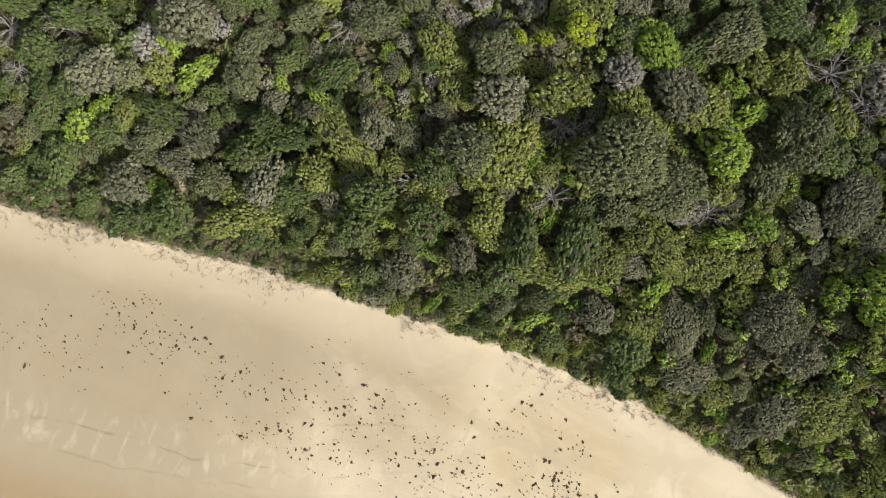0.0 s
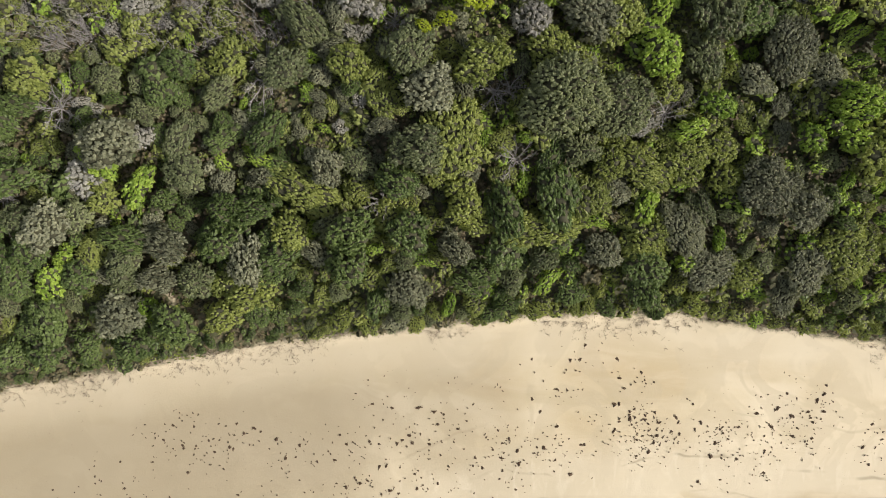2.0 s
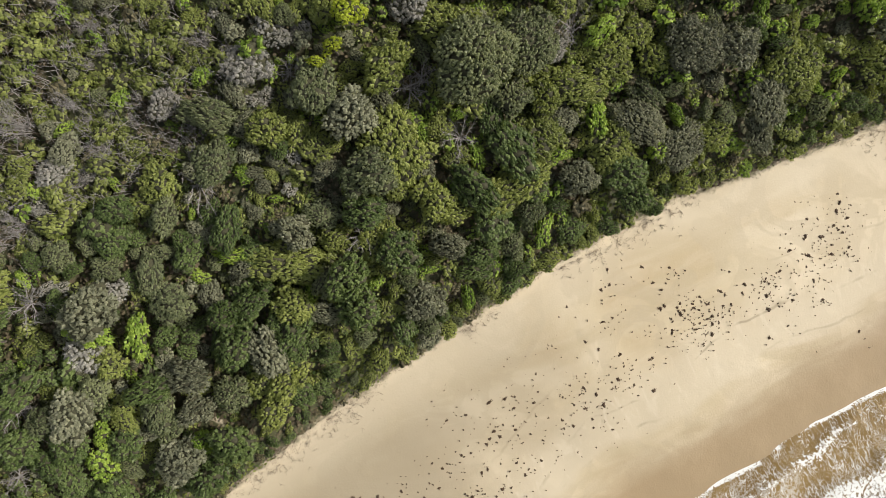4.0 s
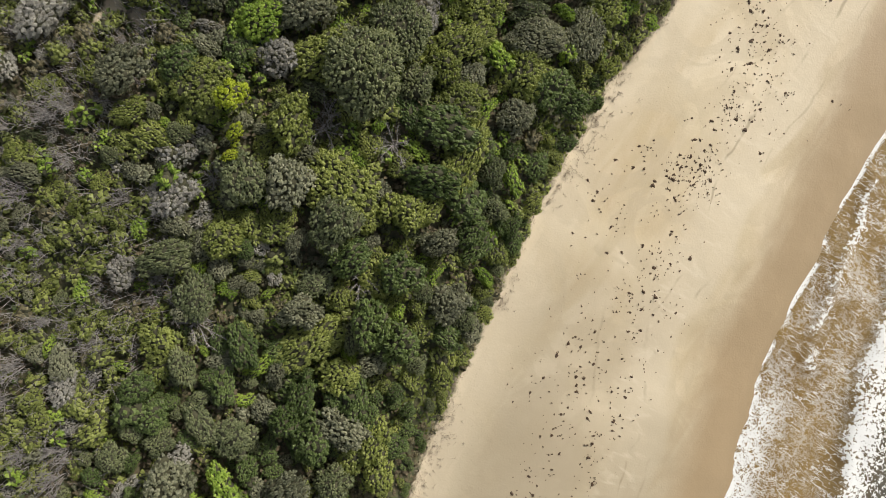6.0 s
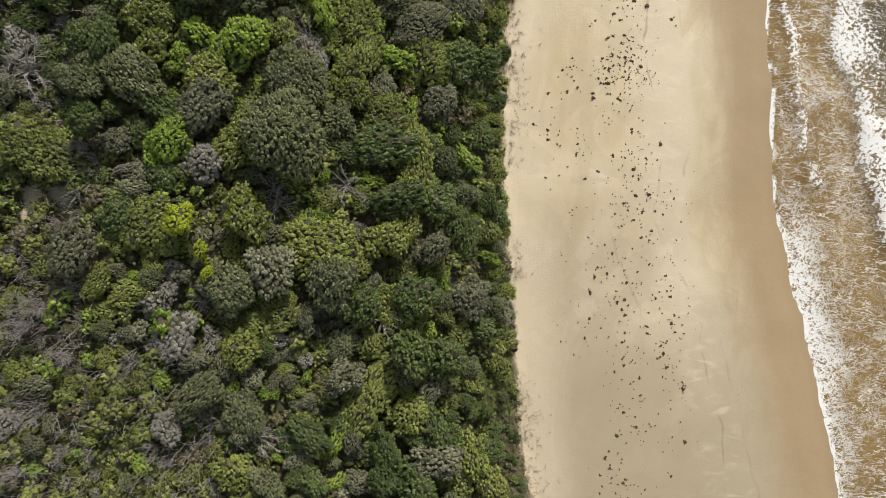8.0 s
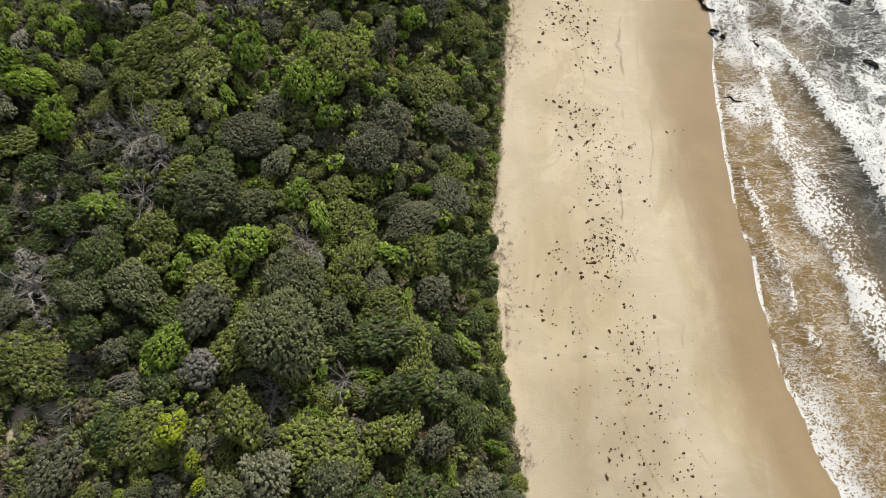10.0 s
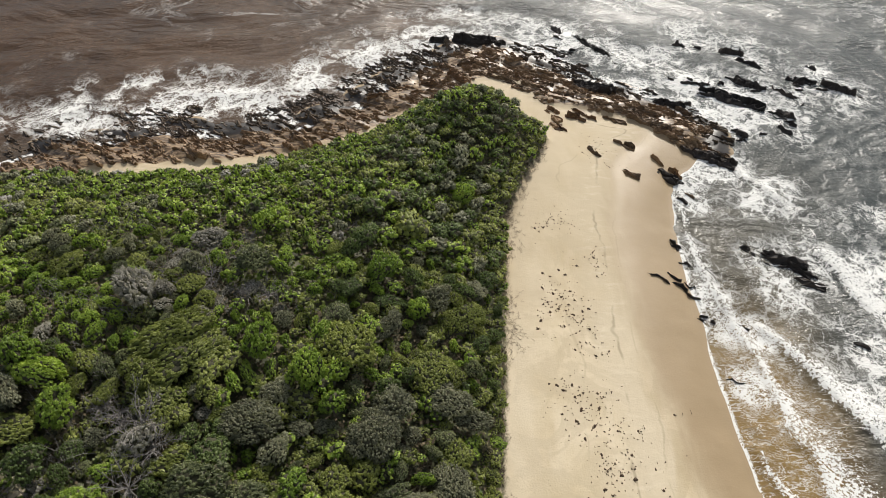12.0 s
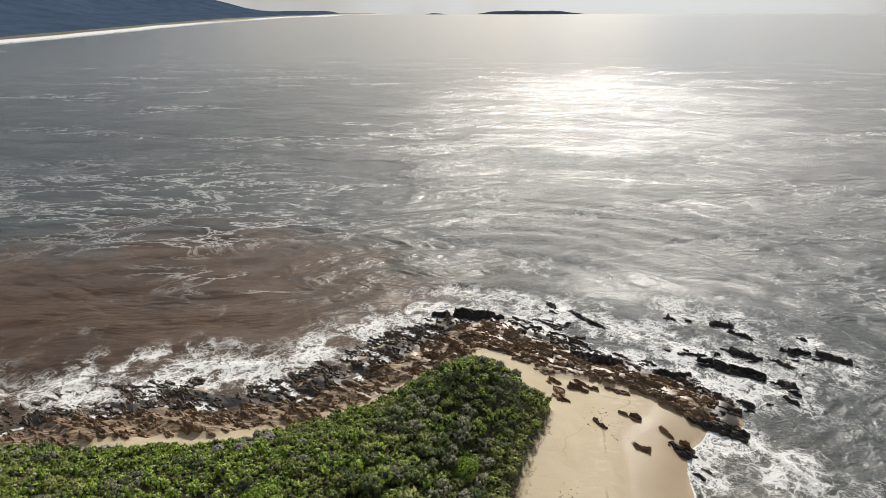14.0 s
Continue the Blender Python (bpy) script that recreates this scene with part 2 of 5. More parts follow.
def ground_material():
    m, nt, b = material("beach_sand_and_litter")
    p = place(nt)
    shore = attribute(nt, "shore")
    scrub = attribute(nt, "scrub")
    xyz = nt.nodes.new("ShaderNodeSeparateXYZ")
    nt.links.new(p, xyz.inputs[0])
    patch = noise_tex(nt, 0.075, 3, 0.5, p, 0.8)
    streak = noise_tex(nt, 0.5, 4, 0.6, scaled(nt, p, 1.0, 0.25, 1.0, 0.12), 0.8)
    smear = noise_tex(nt, 0.20, 3, 0.5, scaled(nt, p, 1.0, 0.45, 1.0, 0.1), 0.5)
    sand = ramp(nt, patch, [(0.38, (0.490, 0.388, 0.232)), (0.50, (0.560, 0.462, 0.296)), (0.62, (0.630, 0.533, 0.368))])
    sand = mixed(nt, stretch(nt, smear, 0.48, 0.70, 0.0, 0.7), sand, (0.660, 0.570, 0.413))
    sand = mixed(nt, stretch(nt, smear, 0.48, 0.30, 0.0, 0.7), sand, (0.490, 0.400, 0.245))
    sand = mixed(nt, stretch(nt, streak, 0.35, 0.7, 0.0, 0.3), sand, (0.660, 0.570, 0.413))
    blot = noise_tex(nt, 0.13, 3, 0.55, p, 1.6)
    sand = mixed(nt, stretch(nt, blot, 0.47, 0.54, 0.0, 0.38), sand, (0.440, 0.362, 0.236))
    # A washed pale berm with a scalloped seaward edge
    cusp = calc(nt, "ADD", shore, calc(nt, "MULTIPLY", calc(nt, "SUBTRACT", noise_tex(nt, 0.09, 3, 0.5, p, 0.5), 0.5), 7.0))
    berm = calc(nt, "MULTIPLY", stretch(nt, cusp, 8.2, 9.6), stretch(nt, cusp, 17.0, 12.0, 0.0, 0.75))
    sand = mixed(nt, berm, sand, (0.600, 0.515, 0.370))
    # The southern beach is darker and greyer, less so beside the scrub
    dull_south = calc(nt, "ADD", xyz.outputs["Y"], calc(nt, "MULTIPLY", calc(nt, "SUBTRACT", noise_tex(nt, 0.06, 3, 0.5, p, 0.6), 0.5), 44.0))
    dull_south = calc(nt, "MULTIPLY", stretch(nt, dull_south, 20.0, -16.0, 0.0, 0.85), stretch(nt, scrub, -0.5, -7.0, 0.6, 1.0))
    sand = mixed(nt, dull_south, sand, (0.335, 0.276, 0.180))
    sand = mixed(nt, stretch(nt, scrub, -6.0, -0.8, 0.0, 0.55), sand, (0.600, 0.515, 0.372))
    # Duller, flatter sand towards the headland
    north = calc(nt, "ADD", xyz.outputs["Y"], calc(nt, "MULTIPLY", calc(nt, "SUBTRACT", noise_tex(nt, 0.08, 3, 0.5, p, 0.6), 0.5), 40.0))
    sand = mixed(nt, stretch(nt, north, 36.0, 66.0, 0.0, 0.65), sand, (0.440, 0.352, 0.218))
    # Old swash lines: thin dark bent traces along the shore
    for base, spread, strength, size in ((12.5, 8.0, 0.6, 0.055), (9.5, 5.0, 0.35, 0.08), (17.0, 10.0, 0.2, 0.05)):
        bend = calc(nt, "MULTIPLY", calc(nt, "SUBTRACT", noise_tex(nt, size, 4, 0.5, p, 0.3), 0.5), spread)
        off = calc(nt, "ABSOLUTE", calc(nt, "SUBTRACT", calc(nt, "ADD", shore, bend), base))
        gaps = stretch(nt, noise_tex(nt, 0.16, 3, 0.6, p), 0.46, 0.62, 0.0, strength)
        sand = mixed(nt, calc(nt, "MULTIPLY", stretch(nt, off, 0.22, 0.02), gaps), sand, (0.23, 0.185, 0.11))
    # Pale scalloped ridges left by the backwash
    ridge = noise_tex(nt, 0.55, 3, 0.5, scaled(nt, p, 0.6, 1.5, 1.0, -0.35), 0.7)
    ridge = calc(nt, "MULTIPLY", stretch(nt, ridge, 0.50, 0.72, 0.0, 0.32), stretch(nt, calc(nt, "ABSOLUTE", calc(nt, "SUBTRACT", shore, 12.0)), 3.5, 1.0))
    sand = mixed(nt, ridge, sand, (0.690, 0.610, 0.460))
    speck = stretch(nt, noise_tex(nt, 3.2, 2, 0.5, p), 0.70, 0.76, 0.0, 0.5)
    speck = calc(nt, "MULTIPLY", speck, stretch(nt, noise_tex(nt, 0.18, 3, 0.6, p), 0.48, 0.62))
    sand = mixed(nt, speck, sand, (0.14, 0.11, 0.07))
    # The wet band widens to the north, where the beach lies flatter
    wet = calc(nt, "SUBTRACT", shore, stretch(nt, xyz.outputs["Y"], 18.0, 55.0, 0.0, 3.5))
    wet = stretch(nt, calc(nt, "ADD", wet, calc(nt, "MULTIPLY", streak, 3.0)), 10.5, 4.5)
    sand = mixed(nt, wet, sand, (0.338, 0.248, 0.140))
    litter = ramp(nt, noise_tex(nt, 0.9, 5, 0.65, p), [(0.3, (0.030, 0.034, 0.012)), (0.5, (0.065, 0.068, 0.026)), (0.72, (0.17, 0.14, 0.08))])
    edge = calc(nt, "ADD", scrub, calc(nt, "MULTIPLY", calc(nt, "SUBTRACT", noise_tex(nt, 0.8, 5, 0.7, p), 0.5), 3.0))
    col = mixed(nt, stretch(nt, edge, -0.3, 0.7), sand, litter)
    bands = noise_tex(nt, 1.5, 6, 0.75, scaled(nt, p, 0.22, 1.7, 1.0, 0.61))
    rock = ramp(nt, bands, [(0.38, (0.035, 0.025, 0.016)), (0.50, (0.165, 0.105, 0.058)), (0.60, (0.46, 0.335, 0.20))])
    rock = mixed(nt, stretch(nt, shore, 1.5, -1.0), rock, (0.022, 0.018, 0.015))
    bare = stretch(nt, calc(nt, "ADD", attribute(nt, "ledge"), calc(nt, "MULTIPLY", calc(nt, "SUBTRACT", bands, 0.5), 0.9)), 0.42, 0.54)
    col = mixed(nt, bare, col, rock)
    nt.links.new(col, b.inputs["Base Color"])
    nt.links.new(stretch(nt, wet, 0.2, 1.0, 0.72, 0.42), b.inputs["Roughness"])
    fine = calc(nt, "ADD", noise_tex(nt, 5.0, 4, 0.6, p), calc(nt, "MULTIPLY", noise_tex(nt, 0.6, 3, 0.5, p), 2.0))
    bumped(nt, b, fine, 0.22, 0.10)
    return m


def water_material():
    m, nt, b = material("sea_water_and_foam")
    p = place(nt)
    foam_d, brown, far = attribute(nt, "foam"), attribute(nt, "silt"), attribute(nt, "far")
    deep = ramp(nt, noise_tex(nt, 0.03, 4, 0.6, p), [(0.3, (0.045, 0.056, 0.056)), (0.7, (0.080, 0.090, 0.086))])
    silt = ramp(nt, noise_tex(nt, 0.12, 4, 0.6, p), [(0.3, (0.17, 0.105, 0.034)), (0.7, (0.29, 0.195, 0.072))])
    stain = ramp(nt, noise_tex(nt, 0.05, 4, 0.6, p, 0.8), [(0.3, (0.046, 0.026, 0.013)), (0.7, (0.100, 0.058, 0.030))])
    water = mixed(nt, brown, mixed(nt, attribute(nt, "plume"), deep, stain), silt)
    # Lace of bubbles: bent cell borders at two sizes
    warp = nt.nodes.new("ShaderNodeTexNoise")
    warp.inputs["Scale"].default_value, warp.inputs["Detail"].default_value = 0.55, 4
    nt.links.new(p, warp.inputs["Vector"])
    bent = mixed(nt, 1.0, p, scaled_colour(nt, warp.outputs["Color"], 2.4), "ADD")
    cells = []
    for size in (0.42, 1.25):
        v = node(nt, "TexVoronoi", Scale=size)
        v.feature = "DISTANCE_TO_EDGE"
        nt.links.new(bent, v.inputs["Vector"])
        cells.append(v.outputs["Distance"])
    lace = calc(nt, "MINIMUM", calc(nt, "MULTIPLY", cells[0], 2.6), calc(nt, "ADD", calc(nt, "MULTIPLY", cells[1], 2.6), 0.12))
    for size, rise in ((0.30, 0.06), (0.95, 0.03), (2.4, 0.0)):
        ridge = calc(nt, "ABSOLUTE", calc(nt, "SUBTRACT", noise_tex(nt, size, 3, 0.5, p, 1.4), 0.5))
        lace = calc(nt, "MINIMUM", lace, calc(nt, "ADD", calc(nt, "MULTIPLY", ridge, 6.5), rise))
    grain = noise_tex(nt, 2.6, 6, 0.75, p)
    tear = noise_tex(nt, 0.30, 5, 0.65, p, 1.0)
    level = calc(nt, "ADD", lace, calc(nt, "MULTIPLY", calc(nt, "SUBTRACT", grain, 0.5), 0.55))
    level = calc(nt, "ADD", level, calc(nt, "MULTIPLY", calc(nt, "SUBTRACT", 0.5, tear), 0.9))
    # Finer lace in the thin wash over the sand
    small = []
    for size, k, rise in ((0.95, 2.2, 0.03), (2.1, 2.2, 0.05)):
        v = node(nt, "TexVoronoi", Scale=size)
        v.feature = "DISTANCE_TO_EDGE"
        nt.links.new(bent, v.inputs["Vector"])
        small.append(calc(nt, "ADD", calc(nt, "MULTIPLY", v.outputs["Distance"], k), rise))
    fine = calc(nt, "MINIMUM", small[0], small[1])
    ridge = calc(nt, "ABSOLUTE", calc(nt, "SUBTRACT", noise_tex(nt, 1.3, 4, 0.55, p, 1.6), 0.5))
    fine = calc(nt, "MINIMUM", fine, calc(nt, "MULTIPLY", ridge, 4.0))
    fine = calc(nt, "ADD", fine, calc(nt, "MULTIPLY", calc(nt, "SUBTRACT", grain, 0.5), 0.35))
    fine = calc(nt, "ADD", fine, calc(nt, "MULTIPLY", calc(nt, "SUBTRACT", 0.5, tear), 0.40))
    thin_water = stretch(nt, brown, 0.25, 0.6)
    level = calc(nt, "ADD", calc(nt, "MULTIPLY", fine, thin_water), calc(nt, "MULTIPLY", level, calc(nt, "SUBTRACT", 1.0, thin_water)))
    foam = stretch(nt, calc(nt, "SUBTRACT", calc(nt, "MULTIPLY", foam_d, 0.6), level), -0.02, 0.03)
    foam = calc(nt, "MULTIPLY", foam, stretch(nt, foam_d, 0.03, 0.30))
    # Pale wavy wisps in the backwash
    wisp = calc(nt, "ABSOLUTE", calc(nt, "SUBTRACT", noise_tex(nt, 0.85, 4, 0.55, scaled(nt, p, 0.75, 2.1, 1.0, 0.06), 0.9), 0.5))
    wisp = calc(nt, "MULTIPLY", stretch(nt, wisp, 0.034, 0.002), stretch(nt, noise_tex(nt, 0.35, 3, 0.6, p), 0.36, 0.56, 0.10, 0.80))
    wisp = calc(nt, "MULTIPLY", calc(nt, "MULTIPLY", wisp, thin_water), stretch(nt, foam_d, 0.0, 0.06))
    foam = calc(nt, "MAXIMUM", foam, wisp)
    # Bores: thick white at the front, pitted with dark holes behind
    pits = noise_tex(nt, 2.9, 3, 0.6, p, 0.4)
    bore = attribute(nt, "bore")
    thick = calc(nt, "ADD", calc(nt, "MULTIPLY", bore, 0.74), calc(nt, "MULTIPLY", calc(nt, "SUBTRACT", pits, 0.5), 2.4))
    thick = calc(nt, "ADD", thick, calc(nt, "MULTIPLY", calc(nt, "SUBTRACT", tear, 0.5), 0.7))
    foam = calc(nt, "MAXIMUM", foam, calc(nt, "MULTIPLY", stretch(nt, thick, 0.40, 0.55), stretch(nt, bore, 0.04, 0.15)))
    # Surf on the far beach
    foam = calc(nt, "MAXIMUM", foam, calc(nt, "MULTIPLY", stretch(nt, attribute(nt, "off"), 75.0, 20.0), stretch(nt, far, 0.2, 0.4)))
    # Long torn streaks of old foam on the open bay
    drift = scaled(nt, p, 0.55, 1.25, 1.0, 0.30)
    thread = calc(nt, "ABSOLUTE", calc(nt, "SUBTRACT", noise_tex(nt, 0.060, 8, 0.68, drift, 0.7), 0.5))
    where = stretch(nt, noise_tex(nt, 0.016, 4, 0.55, drift, 0.5), 0.50, 0.66)
    where = calc(nt, "MAXIMUM", where, calc(nt, "MULTIPLY", attribute(nt, "drift"), 0.9))
    away = calc(nt, "MULTIPLY", stretch(nt, far, 0.75, 0.10), attribute(nt, "bay"))
    foam = calc(nt, "MAXIMUM", foam, calc(nt, "MULTIPLY", calc(nt, "MULTIPLY", stretch(nt, thread, 0.026, 0.002), where), calc(nt, "MULTIPLY", away, 0.55)))
    nt.links.new(mixed(nt, foam, water, (0.80, 0.80, 0.77)), b.inputs["Base Color"])
    still = calc(nt, "SUBTRACT", 0.27, calc(nt, "MULTIPLY", attribute(nt, "calm"), 0.09))
    nt.links.new(calc(nt, "MAXIMUM", still, calc(nt, "MULTIPLY", foam, 0.85)), b.inputs["Roughness"])
    b.inputs["IOR"].default_value = 1.33
    chop = noise_tex(nt, 0.55, 4, 0.55, scaled(nt, p, 0.85, 1.4, 1.0, -0.25), 0.8)
    swell = noise_tex(nt, 0.10, 4, 0.6, scaled(nt, p, 0.7, 1.5, 1.0, -0.2), 0.6)
    ripple = noise_tex(nt, 1.5, 3, 0.55, scaled(nt, p, 0.7, 1.6, 1.0, -0.3), 0.5)
    h = calc(nt, "ADD", calc(nt, "MULTIPLY", chop, 1.9), calc(nt, "MULTIPLY", swell, 1.4))
    h = calc(nt, "ADD", h, calc(nt, "MULTIPLY", ripple, 1.1))
    # Wave crests bend round with the shore
    for along, across, tall in ((0.10, 0.30, 1.3), (0.045, 0.12, 2.2)):
        rise = nt.nodes.new("ShaderNodeCombineXYZ")
        nt.links.new(calc(nt, "MULTIPLY", attribute(nt, "reach"), across), rise.inputs["Z"])
        lay = nt.nodes.new("ShaderNodeVectorMath")
        nt.links.new(scaled(nt, p, along, along, 0.0), lay.inputs[0])
        nt.links.new(rise.outputs[0], lay.inputs[1])
        wave = noise_tex(nt, 1.0, 4, 0.55, lay.outputs[0], 0.25)
        crest = calc(nt, "SUBTRACT", 1.0, calc(nt, "ABSOLUTE", calc(nt, "SUBTRACT", calc(nt, "MULTIPLY", wave, 4.0), 2.0)))
        h = calc(nt, "ADD", h, calc(nt, "MULTIPLY", crest, tall * 0.5))
    groundswell = noise_tex(nt, 0.028, 4, 0.6, scaled(nt, p, 0.6, 1.7, 1.0, 0.25), 0.4)
    h = calc(nt, "ADD", h, calc(nt, "MULTIPLY", groundswell, 3.0))
    # Slicks and gusts: smooth and ruffled patches
    gust = stretch(nt, noise_tex(nt, 0.022, 4, 0.6, scaled(nt, p, 0.7, 1.3, 1.0, -0.3), 0.8), 0.36, 0.62, 0.35, 1.25)
    h = calc(nt, "MULTIPLY", h, calc(nt, "MULTIPLY", gust, calc(nt, "SUBTRACT", 1.0, calc(nt, "MULTIPLY", attribute(nt, "calm"), 0.80))))
    h = calc(nt, "MULTIPLY", h, calc(nt, "SUBTRACT", 1.0, calc(nt, "MULTIPLY", foam, 0.6)))
    h = calc(nt, "ADD", h, calc(nt, "MULTIPLY", foam, calc(nt, "ADD", calc(nt, "MULTIPLY", grain, 0.25), 0.1)))
    h = calc(nt, "MULTIPLY", h, calc(nt, "SUBTRACT", 1.0, calc(nt, "MULTIPLY", thin_water, 0.8)))
    h = calc(nt, "MULTIPLY", h, calc(nt, "SUBTRACT", 1.0, calc(nt, "MULTIPLY", attribute(nt, "plume"), 0.5)))
    bumped(nt, b, h, 0.36, 1.0)
    return m


def scaled_colour(nt, col, k):
    n = nt.nodes.new("ShaderNodeVectorMath")
    n.operation = "SCALE"
    n.inputs["Scale"].default_value = k
    nt.links.new(col, n.inputs[0])
    return n.outputs["Vector"]


def leaf_material(name, dark, mid, light, scale=1.4):
    m, nt, b = material(name)
    rnd = nt.nodes.new("ShaderNodeObjectInfo").outputs["Random"]
    geo = nt.nodes.new("ShaderNodeNewGeometry")
    tone = calc(nt, "ADD", calc(nt, "MULTIPLY", geo.outputs["Random Per Island"], 0.26), calc(nt, "MULTIPLY", rnd, 0.30))
    tone = calc(nt, "ADD", tone, calc(nt, "MULTIPLY", attribute(nt, "age"), 0.42))
    tone = calc(nt, "ADD", tone, calc(nt, "MULTIPLY", noise_tex(nt, scale, 3, 0.6, geo.outputs["Position"]), 0.42))
    colour = ramp(nt, tone, [(0.25, dark), (0.58, mid), (0.92, light)])
    nt.links.new(colour, b.inputs["Base Color"])
    # Some light passes through the thin leaves
    thin, blend = nt.nodes.new("ShaderNodeBsdfTranslucent"), nt.nodes.new("ShaderNodeMixShader")
    nt.links.new(mixed(nt, 1.0, colour, (1.0, 1.0, 0.55), "MULTIPLY"), thin.inputs["Color"])
    blend.inputs[0].default_value = 0.42
    nt.links.new(b.outputs[0], blend.inputs[1])
    nt.links.new(thin.outputs[0], blend.inputs[2])
    nt.links.new(blend.outputs[0], nt.nodes["Material Output"].inputs["Surface"])
    b.inputs["Roughness"].default_value = 0.48
    b.inputs["Specular IOR Level"].default_value = 0.42
    return m


def bark_material(name, dark, light):
    m, nt, b = material(name)
    p = place(nt)
    nt.links.new(ramp(nt, noise_tex(nt, 6.0, 5, 0.65, scaled(nt, p, 1, 1, 0.3)), [(0.3, dark), (0.7, light)]), b.inputs["Base Color"])
    b.inputs["Roughness"].default_value = 0.9
    bumped(nt, b, noise_tex(nt, 14.0, 4, 0.6, p), 0.5, 0.02)
    return m


def rock_material(name, dark, mid, light):
    m, nt, b = material(name)
    p = place(nt)
    rnd = nt.nodes.new("ShaderNodeObjectInfo").outputs["Random"]
    bands = noise_tex(nt, 1.5, 6, 0.75, scaled(nt, p, 0.25, 1.9, 1.9, 0.61))
    tone = calc(nt, "ADD", calc(nt, "MULTIPLY", bands, 0.85), calc(nt, "MULTIPLY", rnd, 0.2))
    xyz = nt.nodes.new("ShaderNodeSeparateXYZ")
    nt.links.new(p, xyz.inputs[0])
    damp = stretch(nt, calc(nt, "ADD", xyz.outputs["Z"], calc(nt, "MULTIPLY", noise_tex(nt, 0.25, 4, 0.6, p), 1.6)), 1.2, 0.5, 0.0, 0.85)
    colour = ramp(nt, tone, [(0.36, dark), (0.54, mid), (0.75, light)])
    nt.links.new(mixed(nt, damp, colour, (0.020, 0.016, 0.013)), b.inputs["Base Color"])
    nt.links.new(stretch(nt, bands, 0.3, 0.7, 0.45, 0.85), b.inputs["Roughness"])
    bumped(nt, b, calc(nt, "ADD", bands, noise_tex(nt, 5.0, 5, 0.65, p)), 0.8, 0.15)
    return m


def plain_material(name, a, c, scale, rough=0.9):
    m, nt, b = material(name)
    nt.links.new(ramp(nt, noise_tex(nt, scale, 5, 0.6, place(nt)), [(0.3, a), (0.7, c)]), b.inputs["Base Color"])
    b.inputs["Roughness"].default_value = rough
    return m


GROUND, WATER = ground_material(), water_material()
LEAVES = {
    "banksia": leaf_material("banksia_leaves", (0.060, 0.078, 0.034), (0.160, 0.186, 0.088), (0.325, 0.350, 0.178)),
    "grey": leaf_material("grey_green_leaves", (0.076, 0.083, 0.050), (0.200, 0.208, 0.130), (0.385, 0.388, 0.262)),
    "green": leaf_material("fresh_green_leaves", (0.090, 0.145, 0.020), (0.215, 0.325, 0.048), (0.430, 0.550, 0.100)),
    "olive": leaf_material("olive_scrub_leaves", (0.096, 0.118, 0.026), (0.212, 0.248, 0.064), (0.385, 0.425, 0.125)),
    "silver": leaf_material("silver_grey_leaves", (0.180, 0.172, 0.155), (0.335, 0.320, 0.292), (0.510, 0.490, 0.455)),
    "yellow": leaf_material("yellow_green_leaves", (0.200, 0.255, 0.020), (0.430, 0.500, 0.040), (0.640, 0.690, 0.100)),
    "brown": leaf_material("dry_brown_heath_leaves", (0.090, 0.078, 0.042), (0.180, 0.158, 0.086), (0.315, 0.280, 0.172)),
    "dark": leaf_material("dark_green_leaves", (0.045, 0.070, 0.018), (0.100, 0.145, 0.042), (0.200, 0.262, 0.085)),
}
LITTER = bark_material("dry_brown_litter", (0.060, 0.048, 0.026), (0.17, 0.135, 0.075))
# Darker than bark: the crowns' inner shade is put into this twig colour
TWIG_SHADE = bark_material("shaded_inner_twigs", (0.030, 0.030, 0.014), (0.075, 0.072, 0.036))
BARK = bark_material("grey_bark", (0.07, 0.055, 0.045), (0.20, 0.17, 0.14))
DEAD = bark_material("bleached_dead_wood", (0.17, 0.155, 0.14), (0.36, 0.335, 0.31))
ROCK_DARK = rock_material("wet_dark_rock", (0.012, 0.011, 0.010), (0.035, 0.028, 0.024), (0.09, 0.065, 0.045))
ROCK_SHORE = rock_material("damp_brown_black_rock", (0.016, 0.013, 0.010), (0.060, 0.042, 0.027), (0.20, 0.14, 0.085))
ROCK_RUST = rock_material("rusty_brown_rock", (0.05, 0.028, 0.016), (0.22, 0.125, 0.058), (0.42, 0.28, 0.15))
ROCK_BROWN = rock_material("brown_bedded_rock", (0.045, 0.030, 0.018), (0.205, 0.130, 0.070), (0.48, 0.34, 0.20))
KELP = plain_material("dried_kelp", (0.038, 0.022, 0.011), (0.135, 0.078, 0.040), 7.0, 0.6)
# Distance haze is put into the blue of the hills and islands
HILL = plain_material("hazed_forested_hills", (0.045, 0.070, 0.110), (0.075, 0.108, 0.165), 0.01)
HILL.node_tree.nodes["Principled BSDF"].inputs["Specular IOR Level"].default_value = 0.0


# ---- mesh helpers ----
def mesh_from(name, verts, faces, mat, smooth_faces=False):
    me = bpy.data.meshes.new(name)
    me.from_pydata(verts, [], faces)
    me.materials.append(mat)
    if smooth_faces:
        me.polygons.foreach_set("use_smooth", np.ones(len(me.polygons), bool))
    me.update()
    return me


